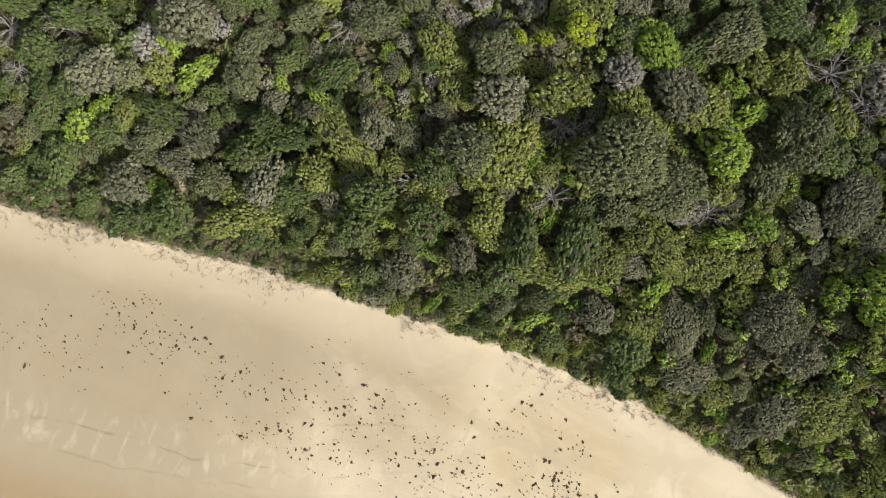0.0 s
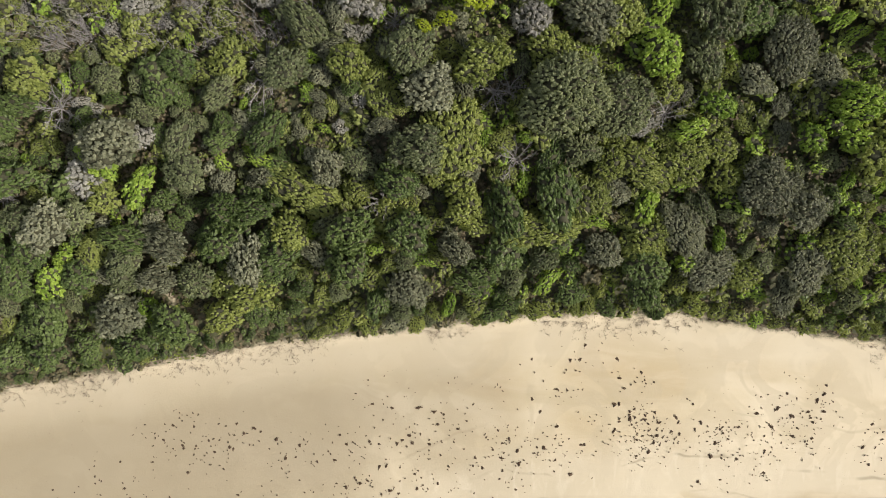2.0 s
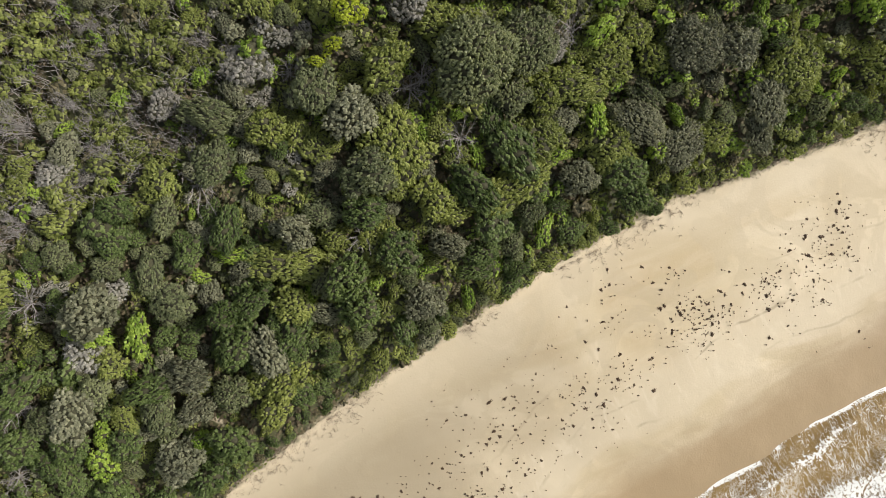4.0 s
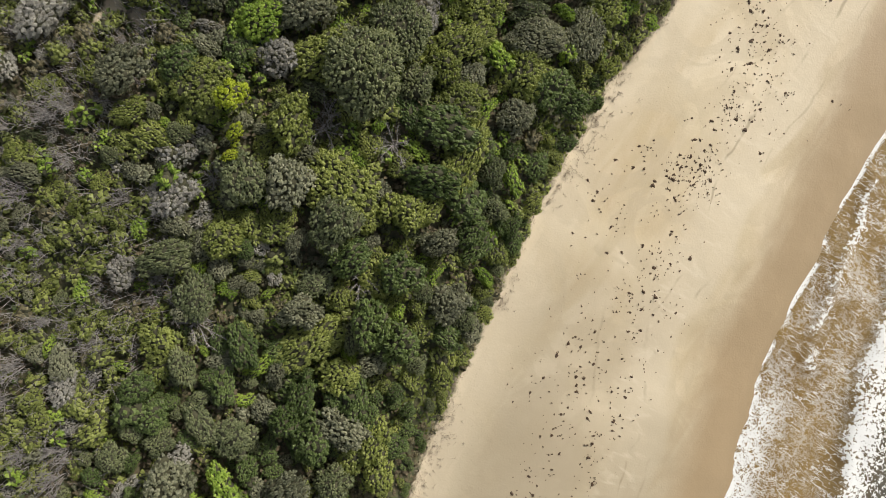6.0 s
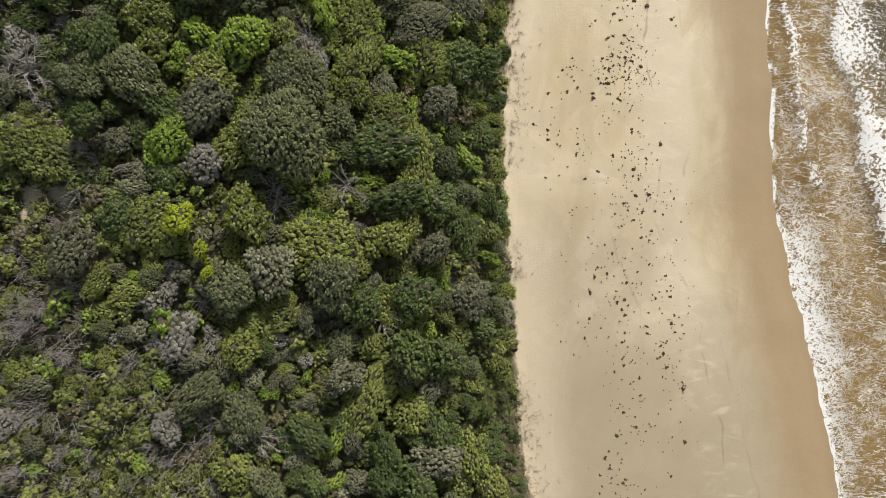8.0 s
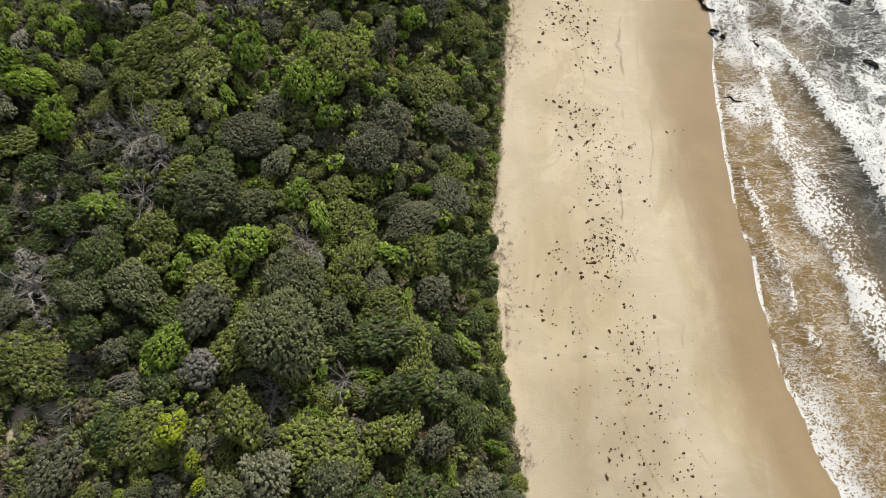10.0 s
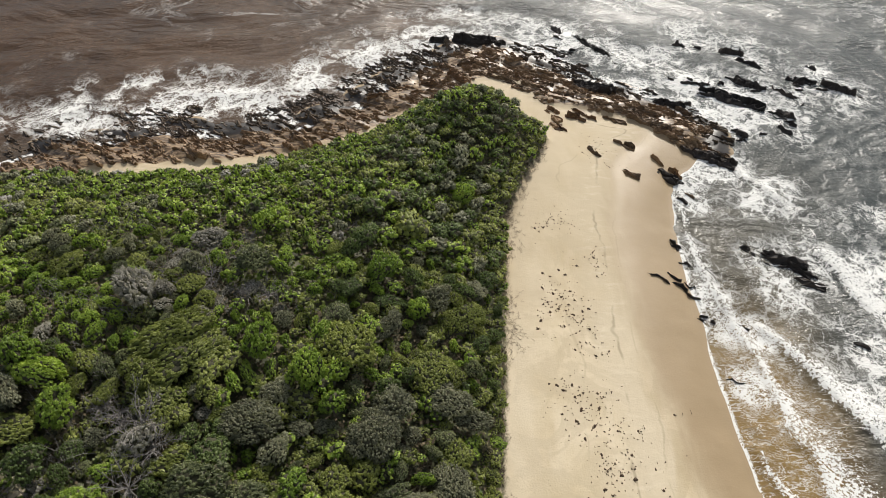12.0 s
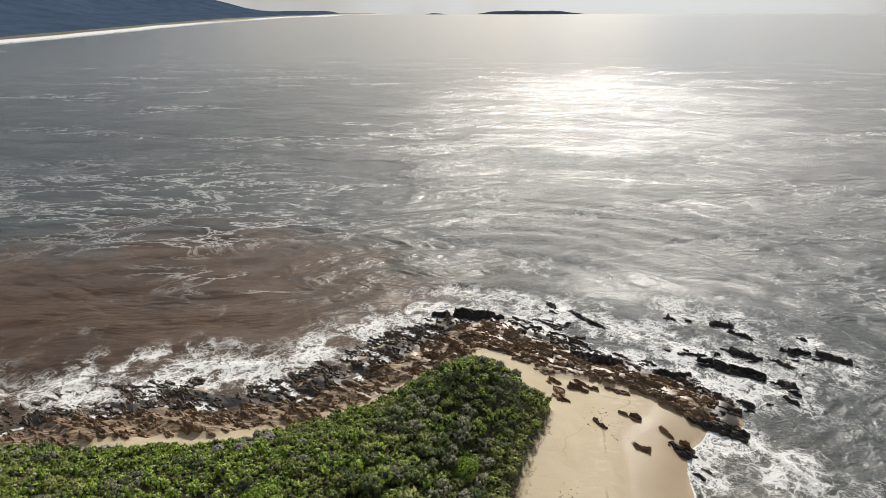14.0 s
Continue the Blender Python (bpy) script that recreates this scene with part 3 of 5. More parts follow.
def grid_mesh(name, xs, ys, zs, mat, keep=None):
    """A sheet over the crossings of xs and ys."""
    nx, ny = len(xs), len(ys)
    gx, gy = np.meshgrid(xs, ys, indexing="ij")
    co = np.stack([gx, gy, zs], -1).reshape(-1, 3)
    i, j = np.meshgrid(np.arange(nx - 1), np.arange(ny - 1), indexing="ij")
    a = (i * ny + j).ravel()
    quads = np.stack([a, a + ny, a + ny + 1, a + 1], -1)
    if keep is not None:
        quads = quads[keep[:-1, :-1].ravel()]
    me = bpy.data.meshes.new(name)
    me.vertices.add(len(co))
    me.vertices.foreach_set("co", co.ravel())
    me.loops.add(quads.size)
    me.loops.foreach_set("vertex_index", quads.ravel().astype(np.int32))
    me.polygons.add(len(quads))
    me.polygons.foreach_set("loop_start", np.arange(0, quads.size, 4, dtype=np.int32))
    me.polygons.foreach_set("use_smooth", np.ones(len(quads), bool))
    me.materials.append(mat)
    me.update(calc_edges=True)
    me.validate()
    return me


def give(me, name, values):
    me.attributes.new(name, "FLOAT", "POINT").data.foreach_set("value", np.ravel(values).astype(np.float32))


def spaced(lo, hi, step, far, growth=1.25):
    """Even steps from lo to hi, then ever wider ones out to far on both sides."""
    mid = list(np.arange(lo, hi + step * 0.5, step))
    out, s = [], step
    while mid[-1] < far:
        s *= growth
        mid.append(min(mid[-1] + s, far))
    s = step
    while mid[0] > -far:
        s *= growth
        mid.insert(0, max(mid[0] - s, -far))
    return np.array(mid)


def part(name, me, parent, label=""):
    ob = new(name, me)
    ob.parent = parent
    return tagged(ob, label)


# ---- ground and sea ----
def build_ground():
    xs, ys = spaced(-72, 52, 0.7, 4900), spaced(-62, 130, 0.7, 4900)
    gx, gy = np.meshgrid(xs, ys, indexing="ij")
    me = grid_mesh("ground", xs, ys, heights(gx, gy), GROUND)
    scrub = shore_distance(gx, gy, SCRUB)
    for hx, hy, r in HOLLOWS:
        scrub = np.minimum(scrub, (np.hypot(gx - hx, gy - hy) - r * (0.6 + 0.9 * fbm(gx, gy, 1.5, 7))) * 2.5 + 0.2)
    shore = coast(gx, gy)
    scrub = np.where(np.hypot(gx, gy) > 900, shore - 9.0, scrub)
    give(me, "scrub", scrub)
    give(me, "shore", shore)
    give(me, "ledge", ledges(gx, gy, shore, scrub)[0])
    return tagged(new("ground", me), "pale sandy beach rising to a scrub-covered dune headland", "ground", kind="structure")


# Rocks of the headland, each by the two ends of its ridge and its width
ROCKS_DARK = [
    (-2.9, 128.2, 1.6, 127.3, 1.6), (2.7, 128.7, 11.8, 126.8, 3.2), (25.2, 134.5, 26.4, 131.0, 1.6), (29.8, 130.2, 36.0, 120.7, 1.7),
    (35.0, 119.0, 37.6, 117.0, 1.0), (51.3, 126.9, 52.6, 125.0, 1.2), (47.8, 110.6, 53.2, 109.5, 1.8), (51.0, 107.9, 61.1, 100.4, 3.4),
    (59.2, 111.8, 63.9, 107.3, 2.0), (59.9, 124.2, 64.9, 122.3, 1.6), (62.7, 119.8, 66.3, 116.5, 1.2), (65.4, 108.4, 68.7, 104.1, 1.8),
    (70.9, 111.8, 74.8, 110.2, 1.6), (76.2, 110.7, 80.9, 106.2, 2.8), (62.6, 100.0, 66.1, 98.1, 1.6), (61.7, 95.2, 63.2, 92.8, 1.4),
    (52.9, 94.3, 55.0, 91.6, 1.4), (40.9, 104.1, 46.3, 101.6, 2.2), (74.7, 117.8, 77.4, 115.8, 1.0)]
ROCKS_SURF = [
    (47.0, 63.1, 52.5, 59.8, 3.4), (44.3, 64.5, 45.9, 62.3, 1.5), (34.0, 65.5, 35.3, 63.7, 1.2), (34.2, 61.4, 36.0, 60.1, 0.8),
    (28.6, 58.2, 30.6, 57.3, 0.4), (30.3, 57.5, 32.0, 56.6, 0.5), (31.6, 58.5, 33.6, 57.1, 0.6), (32.0, 57.0, 34.0, 55.7, 0.7),
    (33.6, 57.1, 35.6, 55.9, 0.6), (33.0, 55.4, 35.8, 54.1, 0.6), (35.0, 56.0, 36.8, 55.1, 0.5), (33.8, 51.3, 37.5, 49.5, 0.7),
    (37.5, 50.4, 41.1, 48.5, 0.5), (53.2, 46.9, 54.8, 45.7, 1.4), (34.7, 41.7, 37.4, 41.0, 0.6), (26.2, 109.5, 34.1, 106.2, 3.2),
    (41.7, 88.1, 50.1, 83.7, 2.6), (35.9, 82.1, 39.0, 79.1, 2.2), (37.5, 75.4, 39.3, 74.0, 1.2)]
ROCKS_BROWN = [
    (2.1, 118.0, 13.9, 114.4, 2.4), (11.8, 118.0, 22.8, 114.4, 2.6), (9.1, 113.2, 23.7, 108.6, 2.6), (5.5, 111.5, 19.6, 103.7, 2.0),
    (13.3, 107.5, 26.2, 103.3, 2.0), (21.9, 104.3, 37.8, 101.2, 2.4), (28.0, 101.2, 41.4, 94.5, 2.6), (29.6, 98.2, 42.1, 90.0, 2.8),
    (33.1, 94.5, 44.4, 87.4, 2.4), (43.3, 101.2, 48.7, 90.9, 2.6), (41.5, 93.2, 47.0, 86.6, 2.4), (43.4, 89.1, 49.4, 85.0, 2.0),
    (-5.1, 118.0, 2.1, 115.6, 1.4), (29.3, 89.1, 34.0, 85.4, 1.4), (24.8, 86.3, 27.0, 83.7, 0.8), (29.5, 80.6, 32.5, 78.8, 1.2)]
ROCKS_FOOT = [
    (35.3, 85.0, 37.6, 82.6, 0.7), (37.1, 82.6, 41.0, 80.0, 1.0), (39.5, 76.6, 40.9, 75.2, 0.7), (19.1, 99.6, 22.5, 93.5, 2.6),
    (18.0, 94.4, 22.0, 90.3, 3.2), (21.5, 97.3, 26.3, 94.4, 1.4), (23.4, 99.2, 28.9, 94.5, 0.8), (0.9, 111.5, 7.6, 105.3, 1.8),
    (-9.3, 107.5, 0.9, 108.6, 1.6), (-15.7, 103.2, -9.2, 105.3, 1.4)]


# Bores rolling in, each by rows of y, x of its front and its depth of foam, and how far the foam trails
BORES = [
    ([(77, 38.2, 0.5), (68, 36.9, 0.9), (60, 36.9, 1.0), (53, 38.0, 1.0), (47, 39.0, 1.0), (43, 39.7, 1.0), (38, 40.2, 1.6), (34, 40.4, 2.6), (29, 41.0, 4.2),
      (25, 41.8, 4.6), (22, 43.6, 3.4), (19.8, 45.0, 1.2)], 0.5),
    ([(20.0, 44.6, 0.6), (18.0, 44.9, 3.0), (15, 45.4, 5.0), (11.5, 46.4, 5.5), (5, 48.5, 5.0), (-6, 53, 4.0), (-20, 58, 3.0)], 0.4),
    ([(50, 42.0, 0.8), (46, 43.4, 1.8), (41.5, 45.6, 2.6), (37, 47.6, 3.4), (33, 49.6, 4.0), (29, 51.4, 4.0), (22, 54.5, 3.0), (12, 59, 3.0)], 0.9),
    ([(36, 36.1, 0.25), (30, 36.2, 0.5), (26, 36.6, 0.8), (21.3, 37.6, 1.0), (16.8, 38.5, 0.8), (14.5, 39.1, 0.2)], 0.1),
    ([(13.4, 39.6, 0.2), (12.3, 40.2, 0.6), (11.2, 41.0, 0.2)], 0.1),
    ([(64, 55.0, 0.5), (60, 55.5, 2.5), (55, 56.5, 3.5), (48, 58.0, 4.0), (42, 60.0, 3.0), (36, 62.0, 1.0)], 1.2),
    ([(83, 50.0, 0.4), (80, 51.2, 0.8), (76, 53.4, 0.8), (71, 55.0, 0.5), (66, 56.0, 0.3)], 0.2)]


def build_sea():
    xs, ys = spaced(-115, 112, 0.62, 4900), spaced(-45, 210, 0.62, 4900)
    gx, gy = np.meshgrid(xs, ys, indexing="ij")
    d = -coast(gx, gy)
    near = smooth(700, 250, np.hypot(gx, gy))
    wob = 7 * (fbm(gx, gy, 20, 21) - 0.5) + 1.6 * (fbm(gx, gy, 4, 22) - 0.5)
    s = d + wob
    east, north = smooth(20, 36, gx) * smooth(128, 95, gy), smooth(85, 95, gy)
    along = fbm(gx, gy * 0.6, 13, 28)
    patchy = fbm(gx, gy, 11, 25)
    streaks = fbm(gx * 0.8 + gy * 0.35, gy * 0.35 - gx * 0.2, 7, 26)
    # Breakers roll in along the open beach; the rocky shore churns.
    front = np.zeros_like(d)
    for k, (rows, lag) in enumerate(BORES):
        by, bx, wide = np.array(rows[::-1]).T
        jag = 1.5 * (fbm(gx, gy, 3.5, 60 + k, 3) - 0.5) + 1.6 * np.abs(vnoise(gx * 0.5, gy, 5, 64 + k) - 0.5)
        u = gx - np.interp(gy, by, bx) + jag
        w = np.interp(gy, by, wide, left=0, right=0)
        roll = smooth(-0.2, 0.1, u) * smooth(w * (1.6 + lag) + 0.05, 0.25, u) * smooth(0, 0.3, w)
        front = np.maximum(front, roll)
    z = 0.22 * np.sin(s * 0.55 + 2 * fbm(gx, gy, 30, 23)) * smooth(3, 12, s) + 0.45 * front * east
    z = (z + 0.6 * (fbm(gx, gy, 9, 24) - 0.5) * smooth(2, 15, d)) * near + lift(gx, gy)
    z = z + 0.02 * smooth(-1, 2, d) - 0.03
    foam = np.exp(-((d - 0.15) / (0.2 + 0.35 * smooth(0.4, 0.7, fbm(gx, gy, 6, 36)))) ** 2) * 0.9
    wash = smooth(0, 1.5, d) * smooth(75, 25, d)
    foam = np.maximum(foam, (0.08 + 0.06 * smooth(0.4, 0.6, patchy) - 0.07 * smooth(9, 12, s) + 0.08 * smooth(14, 22, s) * smooth(0.40, 0.58, fbm(gx, gy * 0.8, 9, 35))) * wash * east)
    foam = np.maximum(foam, 0.27 * smooth(16, 4, gy) * smooth(6, 0.5, s) * smooth(-0.2, 0.5, d) * east)
    bore = front * (0.55 + 0.45 * smooth(0.32, 0.6, fbm(gx, gy, 4.5, 29))) * east
    outer = smooth(4, 12, d) * smooth(60, 26, d) * (0.35 + 0.65 * smooth(0.35, 0.65, patchy)) * smooth(12, 36, gy) * smooth(-10, 25, gx)
    by, bx, wide = np.array(BORES[2][0][::-1]).T
    outer = outer * np.maximum(smooth(46, 60, gy), smooth(0, 3, gx - np.interp(gy, by, bx)))
    foam = np.maximum(foam, 0.31 * outer * (0.5 + 0.5 * smooth(0.40, 0.60, fbm(gx, gy * 0.8, 9, 35))))
    churn = smooth(-5, 0, d) * smooth(33, 9, d + wob) * (0.10 + 0.15 * smooth(0.40, 0.56, patchy) + 0.17 * smooth(0.50, 0.60, fbm(gx, gy, 5.5, 31))) * north
    foam = np.maximum(foam, churn)
    caps = smooth(0.58, 0.70, streaks) * smooth(0.45, 0.6, patchy) * smooth(330, 130, np.hypot(gx, gy)) * 0.10
    foam = np.maximum(foam, caps * smooth(10, 30, d))
    for ax, ay, bx, by, w in ROCKS_DARK + ROCKS_SURF:
        mx, my, reach = (ax + bx) / 2, (ay + by) / 2, math.hypot(bx - ax, by - ay) / 2 + w
        q = np.hypot(gx - mx - 1.5, gy - my + 0.8)
        foam = np.maximum(foam, (0.27 + 0.4 * (patchy - 0.5)) * smooth(reach + 3.5, reach * 0.5, q))
    foam = np.where(d > 150, 0.9 * np.exp(-(np.maximum(d - 0, 0) / 25) ** 2), foam)
    coast_far = smooth(900, 1100, np.hypot(gx, gy))
    foam = np.maximum(foam, coast_far * np.exp(-(np.maximum(d, 0) / 60) ** 2) * 1.4)
    silt = smooth(19, 6, d + 8 * (patchy - 0.5)) * smooth(62, 30, gy)
    plume = smooth(95, 45, np.hypot((gx + 78) * 0.80, (gy - 130) * 1.15) + 60 * (fbm(gx, gy, 35, 27) - 0.5))
    silt = np.clip(silt + 0.2 * smooth(30, 5, d) * smooth(100, 60, gy), 0, 1)
    me = grid_mesh("sea", xs, ys, z, WATER, keep=d > np.where(np.hypot(gx, gy) > 500, -700, -25))
    give(me, "foam", foam)
    give(me, "silt", silt)
    give(me, "plume", plume)
    give(me, "off", d)
    give(me, "bore", bore)
    give(me, "drift", smooth(85, 20, np.hypot((gx + 120) * 0.75, gy - 235) + 50 * (fbm(gx, gy, 40, 34) - 0.5)))
    give(me, "reach", -shore_distance(gx, gy, COAST) + 14 * (fbm(gx, gy, 60, 33, 2) - 0.5))
    give(me, "bay", smooth(25, 60, d))
    give(me, "calm", smooth(220, 1000, np.hypot(gx, gy)))
    give(me, "far", smooth(300, 2000, np.hypot(gx, gy)))
    return tagged(new("water", me), "grey-brown sea with white surf and foam lace", "water", kind="structure")


build_ground()
build_sea()


def build_hills():
    xs, ys = np.linspace(-4600, -420, 80), np.linspace(1500, 4400, 60)
    gx, gy = np.meshgrid(xs, ys, indexing="ij")
    inland = shore_distance(gx, gy, SCRUB)
    z = lift(gx, gy) - 3 + 460 * smooth(450, 1900, inland) * (0.55 + 0.7 * fbm(gx, gy, 900, 31)) + (14 + 14 * fbm(gx, gy, 160, 32)) * smooth(0, 150, inland)
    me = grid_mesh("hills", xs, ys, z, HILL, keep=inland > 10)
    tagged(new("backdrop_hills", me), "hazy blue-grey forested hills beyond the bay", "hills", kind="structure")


build_hills()


def build_island(x, y, length, width, top):
    xs, ys = np.linspace(-length / 2, length / 2, 40), np.linspace(-width / 2, width / 2, 12)
    gx, gy = np.meshgrid(xs, ys, indexing="ij")
    dome = np.clip(1 - (2 * gx / length) ** 2 - (2 * gy / width) ** 2, 0, 1) ** 0.7
    z = top * dome * (0.5 + fbm(gx + x, gy, length / 6, 33)) + lift(gx + x, gy + y) - 3
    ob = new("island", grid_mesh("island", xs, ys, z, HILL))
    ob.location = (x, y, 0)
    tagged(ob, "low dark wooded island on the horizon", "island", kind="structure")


build_island(600, 4550, 760, 200, 26)
build_island(-45, 4400, 150, 60, 8)


# ---- plants ----
def leaf_cloud(rng, domes, spacing, size, flat=0.6, slim=False):
    """Close-set clumps of small leaves over the open upper side of the domes, given as centre and radius.
    Returns corners, faces and each corner's leaf age: young growth is paler."""
    squash = np.array([1, 1, flat + 0.25])
    spots, outs, ages = [], [], []
    for k, (c, r) in enumerate(domes):
        count = int(2 * math.pi * 1.35 * r * r / spacing ** 2)
        up = 1 - 1.35 * (np.arange(count) + rng.uniform(size=count)) / count
        ang = np.arange(count) * 2.39996 + rng.normal(scale=0.5, size=count)
        n = np.stack([np.sqrt(1 - up * up) * np.cos(ang), np.sqrt(1 - up * up) * np.sin(ang), up], -1)
        n += rng.normal(scale=0.3 * spacing / r, size=n.shape)
        n /= np.linalg.norm(n, axis=1)[:, None]
        p = c + n * squash * (r * rng.uniform(0.90, 1.08, count))[:, None]
        clear = np.ones(count, bool)
        for j, (c2, r2) in enumerate(domes):
            if j != k:
                clear &= np.linalg.norm((p - c2) / squash, axis=1) > 0.90 * r2
        spots.append(p[clear])
        outs.append(n[clear])
        ages.append(rng.uniform(0.0, 0.55) + rng.uniform(0, 0.45, int(clear.sum())))
    mid, n, age = np.concatenate(spots), np.concatenate(outs), np.concatenate(ages)
    wave = fbm(mid[:, 0] + 40, mid[:, 1] + 40, 0.9, int(rng.integers(900)), 2)
    keep = rng.uniform(size=len(mid)) < np.where(wave < 0.34, 0.55, 0.95)
    mid, n, age = mid[keep], n[keep], age[keep]
    mid = mid + n * (0.45 * spacing * (wave[keep] - 0.5))[:, None]
    per = 6
    own = np.repeat(np.arange(len(mid)), per)
    count = len(own)
    out = rng.normal(scale=0.8, size=(count, 3)) + 0.8 * n[own] + np.array([0, 0, 0.25])
    out /= np.linalg.norm(out, axis=1)[:, None]
    tuft = (spacing * rng.uniform(0.30, 0.75, len(mid)))[own][:, None]
    pos = mid[own] + out * tuft * rng.uniform(0.5, 1.05, count)[:, None]
    face = out + 0.45 * n[own] + rng.normal(scale=0.5, size=(count, 3))
    face /= np.linalg.norm(face, axis=1)[:, None]
    side = np.cross(face, rng.normal(size=(count, 3)))
    side /= np.linalg.norm(side, axis=1)[:, None]
    up = np.cross(face, side)
    s = (size * rng.uniform(0.45, 1.1, count))[:, None]
    wide, long = (0.22, 2.2) if slim else (1.0, 1.0)
    tri = np.stack([pos - up * s * 0.7 * long - side * s * 0.6 * wide, pos - up * s * 0.5 * long + side * s * 0.7 * wide, pos + up * s * long], 1)
    # Each clump is a small rough cushion under its leaves, with dark cracks between
    m = len(mid)
    e1 = np.cross(n, rng.normal(size=(m, 3)))
    e1 /= np.linalg.norm(e1, axis=1)[:, None]
    e2 = np.cross(n, e1)
    rim = []
    for k in range(5):
        a = 2 * math.pi * k / 5
        wide = (spacing * rng.uniform(0.38, 0.66, m))[:, None]
        rim.append(mid + (e1 * math.cos(a) + e2 * math.sin(a)) * wide - n * (spacing * rng.uniform(0.15, 0.55, m))[:, None])
    top = mid + n * (spacing * rng.uniform(0.15, 0.50, m))[:, None] + rng.normal(scale=0.16 * spacing, size=(m, 3))
    cap = np.stack(rim + [top], 1).reshape(-1, 3)
    base = 3 * count
    faces = [(3 * k, 3 * k + 1, 3 * k + 2) for k in range(count)]
    faces += [(base + 6 * q + k, base + 6 * q + (k + 1) % 5, base + 6 * q + 5) for q in range(m) for k in range(5)]
    return np.concatenate([tri.reshape(-1, 3), cap]), faces, np.concatenate([np.repeat(age[own], 3), np.repeat(age, 6)])


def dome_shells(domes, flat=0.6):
    """The dense inner body of twigs and leaves under the clumps, coloured shade-dark."""
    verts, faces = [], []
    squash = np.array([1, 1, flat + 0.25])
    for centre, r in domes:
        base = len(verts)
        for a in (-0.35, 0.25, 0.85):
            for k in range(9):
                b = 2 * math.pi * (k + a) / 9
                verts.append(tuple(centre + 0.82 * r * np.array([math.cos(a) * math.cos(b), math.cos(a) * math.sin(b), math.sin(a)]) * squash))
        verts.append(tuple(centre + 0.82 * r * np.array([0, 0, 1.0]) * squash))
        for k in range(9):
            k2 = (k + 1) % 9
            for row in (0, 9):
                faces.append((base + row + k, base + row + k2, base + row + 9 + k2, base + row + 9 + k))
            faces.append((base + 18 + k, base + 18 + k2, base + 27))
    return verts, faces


def limb(verts, faces, a, b, ra, rb, sides=5):
    a, b = Vector(a), Vector(b)
    q = (b - a).to_track_quat("Z", "Y")
    base = len(verts)
    for end, r in ((a, ra), (b, rb)):
        for k in range(sides):
            ang = 2 * math.pi * k / sides
            verts.append(tuple(end + q @ Vector((r * math.cos(ang), r * math.sin(ang), 0))))
    for k in range(sides):
        k2 = (k + 1) % sides
        faces.append((base + k, base + k2, base + sides + k2, base + sides + k))
    faces.append(tuple(base + sides + k for k in range(sides)))


def puffy_lobes(rng, height, radius, flat, lobe_count):
    """A few round domes in the middle, smaller ones round them, some standing proud."""
    lobes, lean = [], rng.uniform(0, 6.28)
    for k in range(lobe_count):
        q = (k + rng.uniform(0, 0.8)) / lobe_count
        ang = k * 2.4 + rng.uniform(-0.9, 0.9)
        r = radius * (0.52 - 0.30 * q) * rng.uniform(0.7, 1.25)
        rad = radius * q ** 0.6 * rng.uniform(0.55, 1.0) - 0.3 * r * q
        x, y = rad * math.cos(ang) * 1.12, rad * math.sin(ang) * 0.82
        x, y = x * math.cos(lean) - y * math.sin(lean), x * math.sin(lean) + y * math.cos(lean)
        top = height * (1.0 - 0.40 * (rad / radius) ** 2) + rng.normal(scale=0.09) * radius
        lobes.append((np.array([x, y, top - r * (flat + 0.25)]), r))
    return lobes


def broad_lobes(rng, height, radius, flat, lobe_count):
    """One broad low dome with shallow swellings and an uneven rim."""
    lobes = [(np.array([0.1 * radius, 0.0, height - 0.66 * radius * (flat + 0.25)]), 0.66 * radius)]
    for k in range(lobe_count):
        ang = k * 2.4 + rng.uniform(-0.5, 0.5)
        r = radius * rng.uniform(0.26, 0.46)
        rad = (radius * rng.uniform(0.9, 1.08) - r) * (1.0 if k % 3 else rng.uniform(0.3, 0.7))
        top = height * (1.0 - 0.34 * (rad / radius) ** 2) + rng.normal(scale=0.05) * radius
        lobes.append((np.array([rad * math.cos(ang), rad * math.sin(ang), top - r * (flat + 0.25)]), r))
    return lobes


PUFFY, SLIM = ("green", "yellow"), ("silver",)


def crown_arrays(rng, leaf, height, radius, spacing, size, flat, lobe_count):
    lobes = (puffy_lobes if leaf in PUFFY else broad_lobes)(rng, height, radius, flat, lobe_count)
    v1, f1, age = leaf_cloud(rng, lobes, spacing, size, flat, leaf in SLIM)
    v2, f2 = dome_shells(lobes, flat)
    return v1, f1, v2, f2, lobes, age


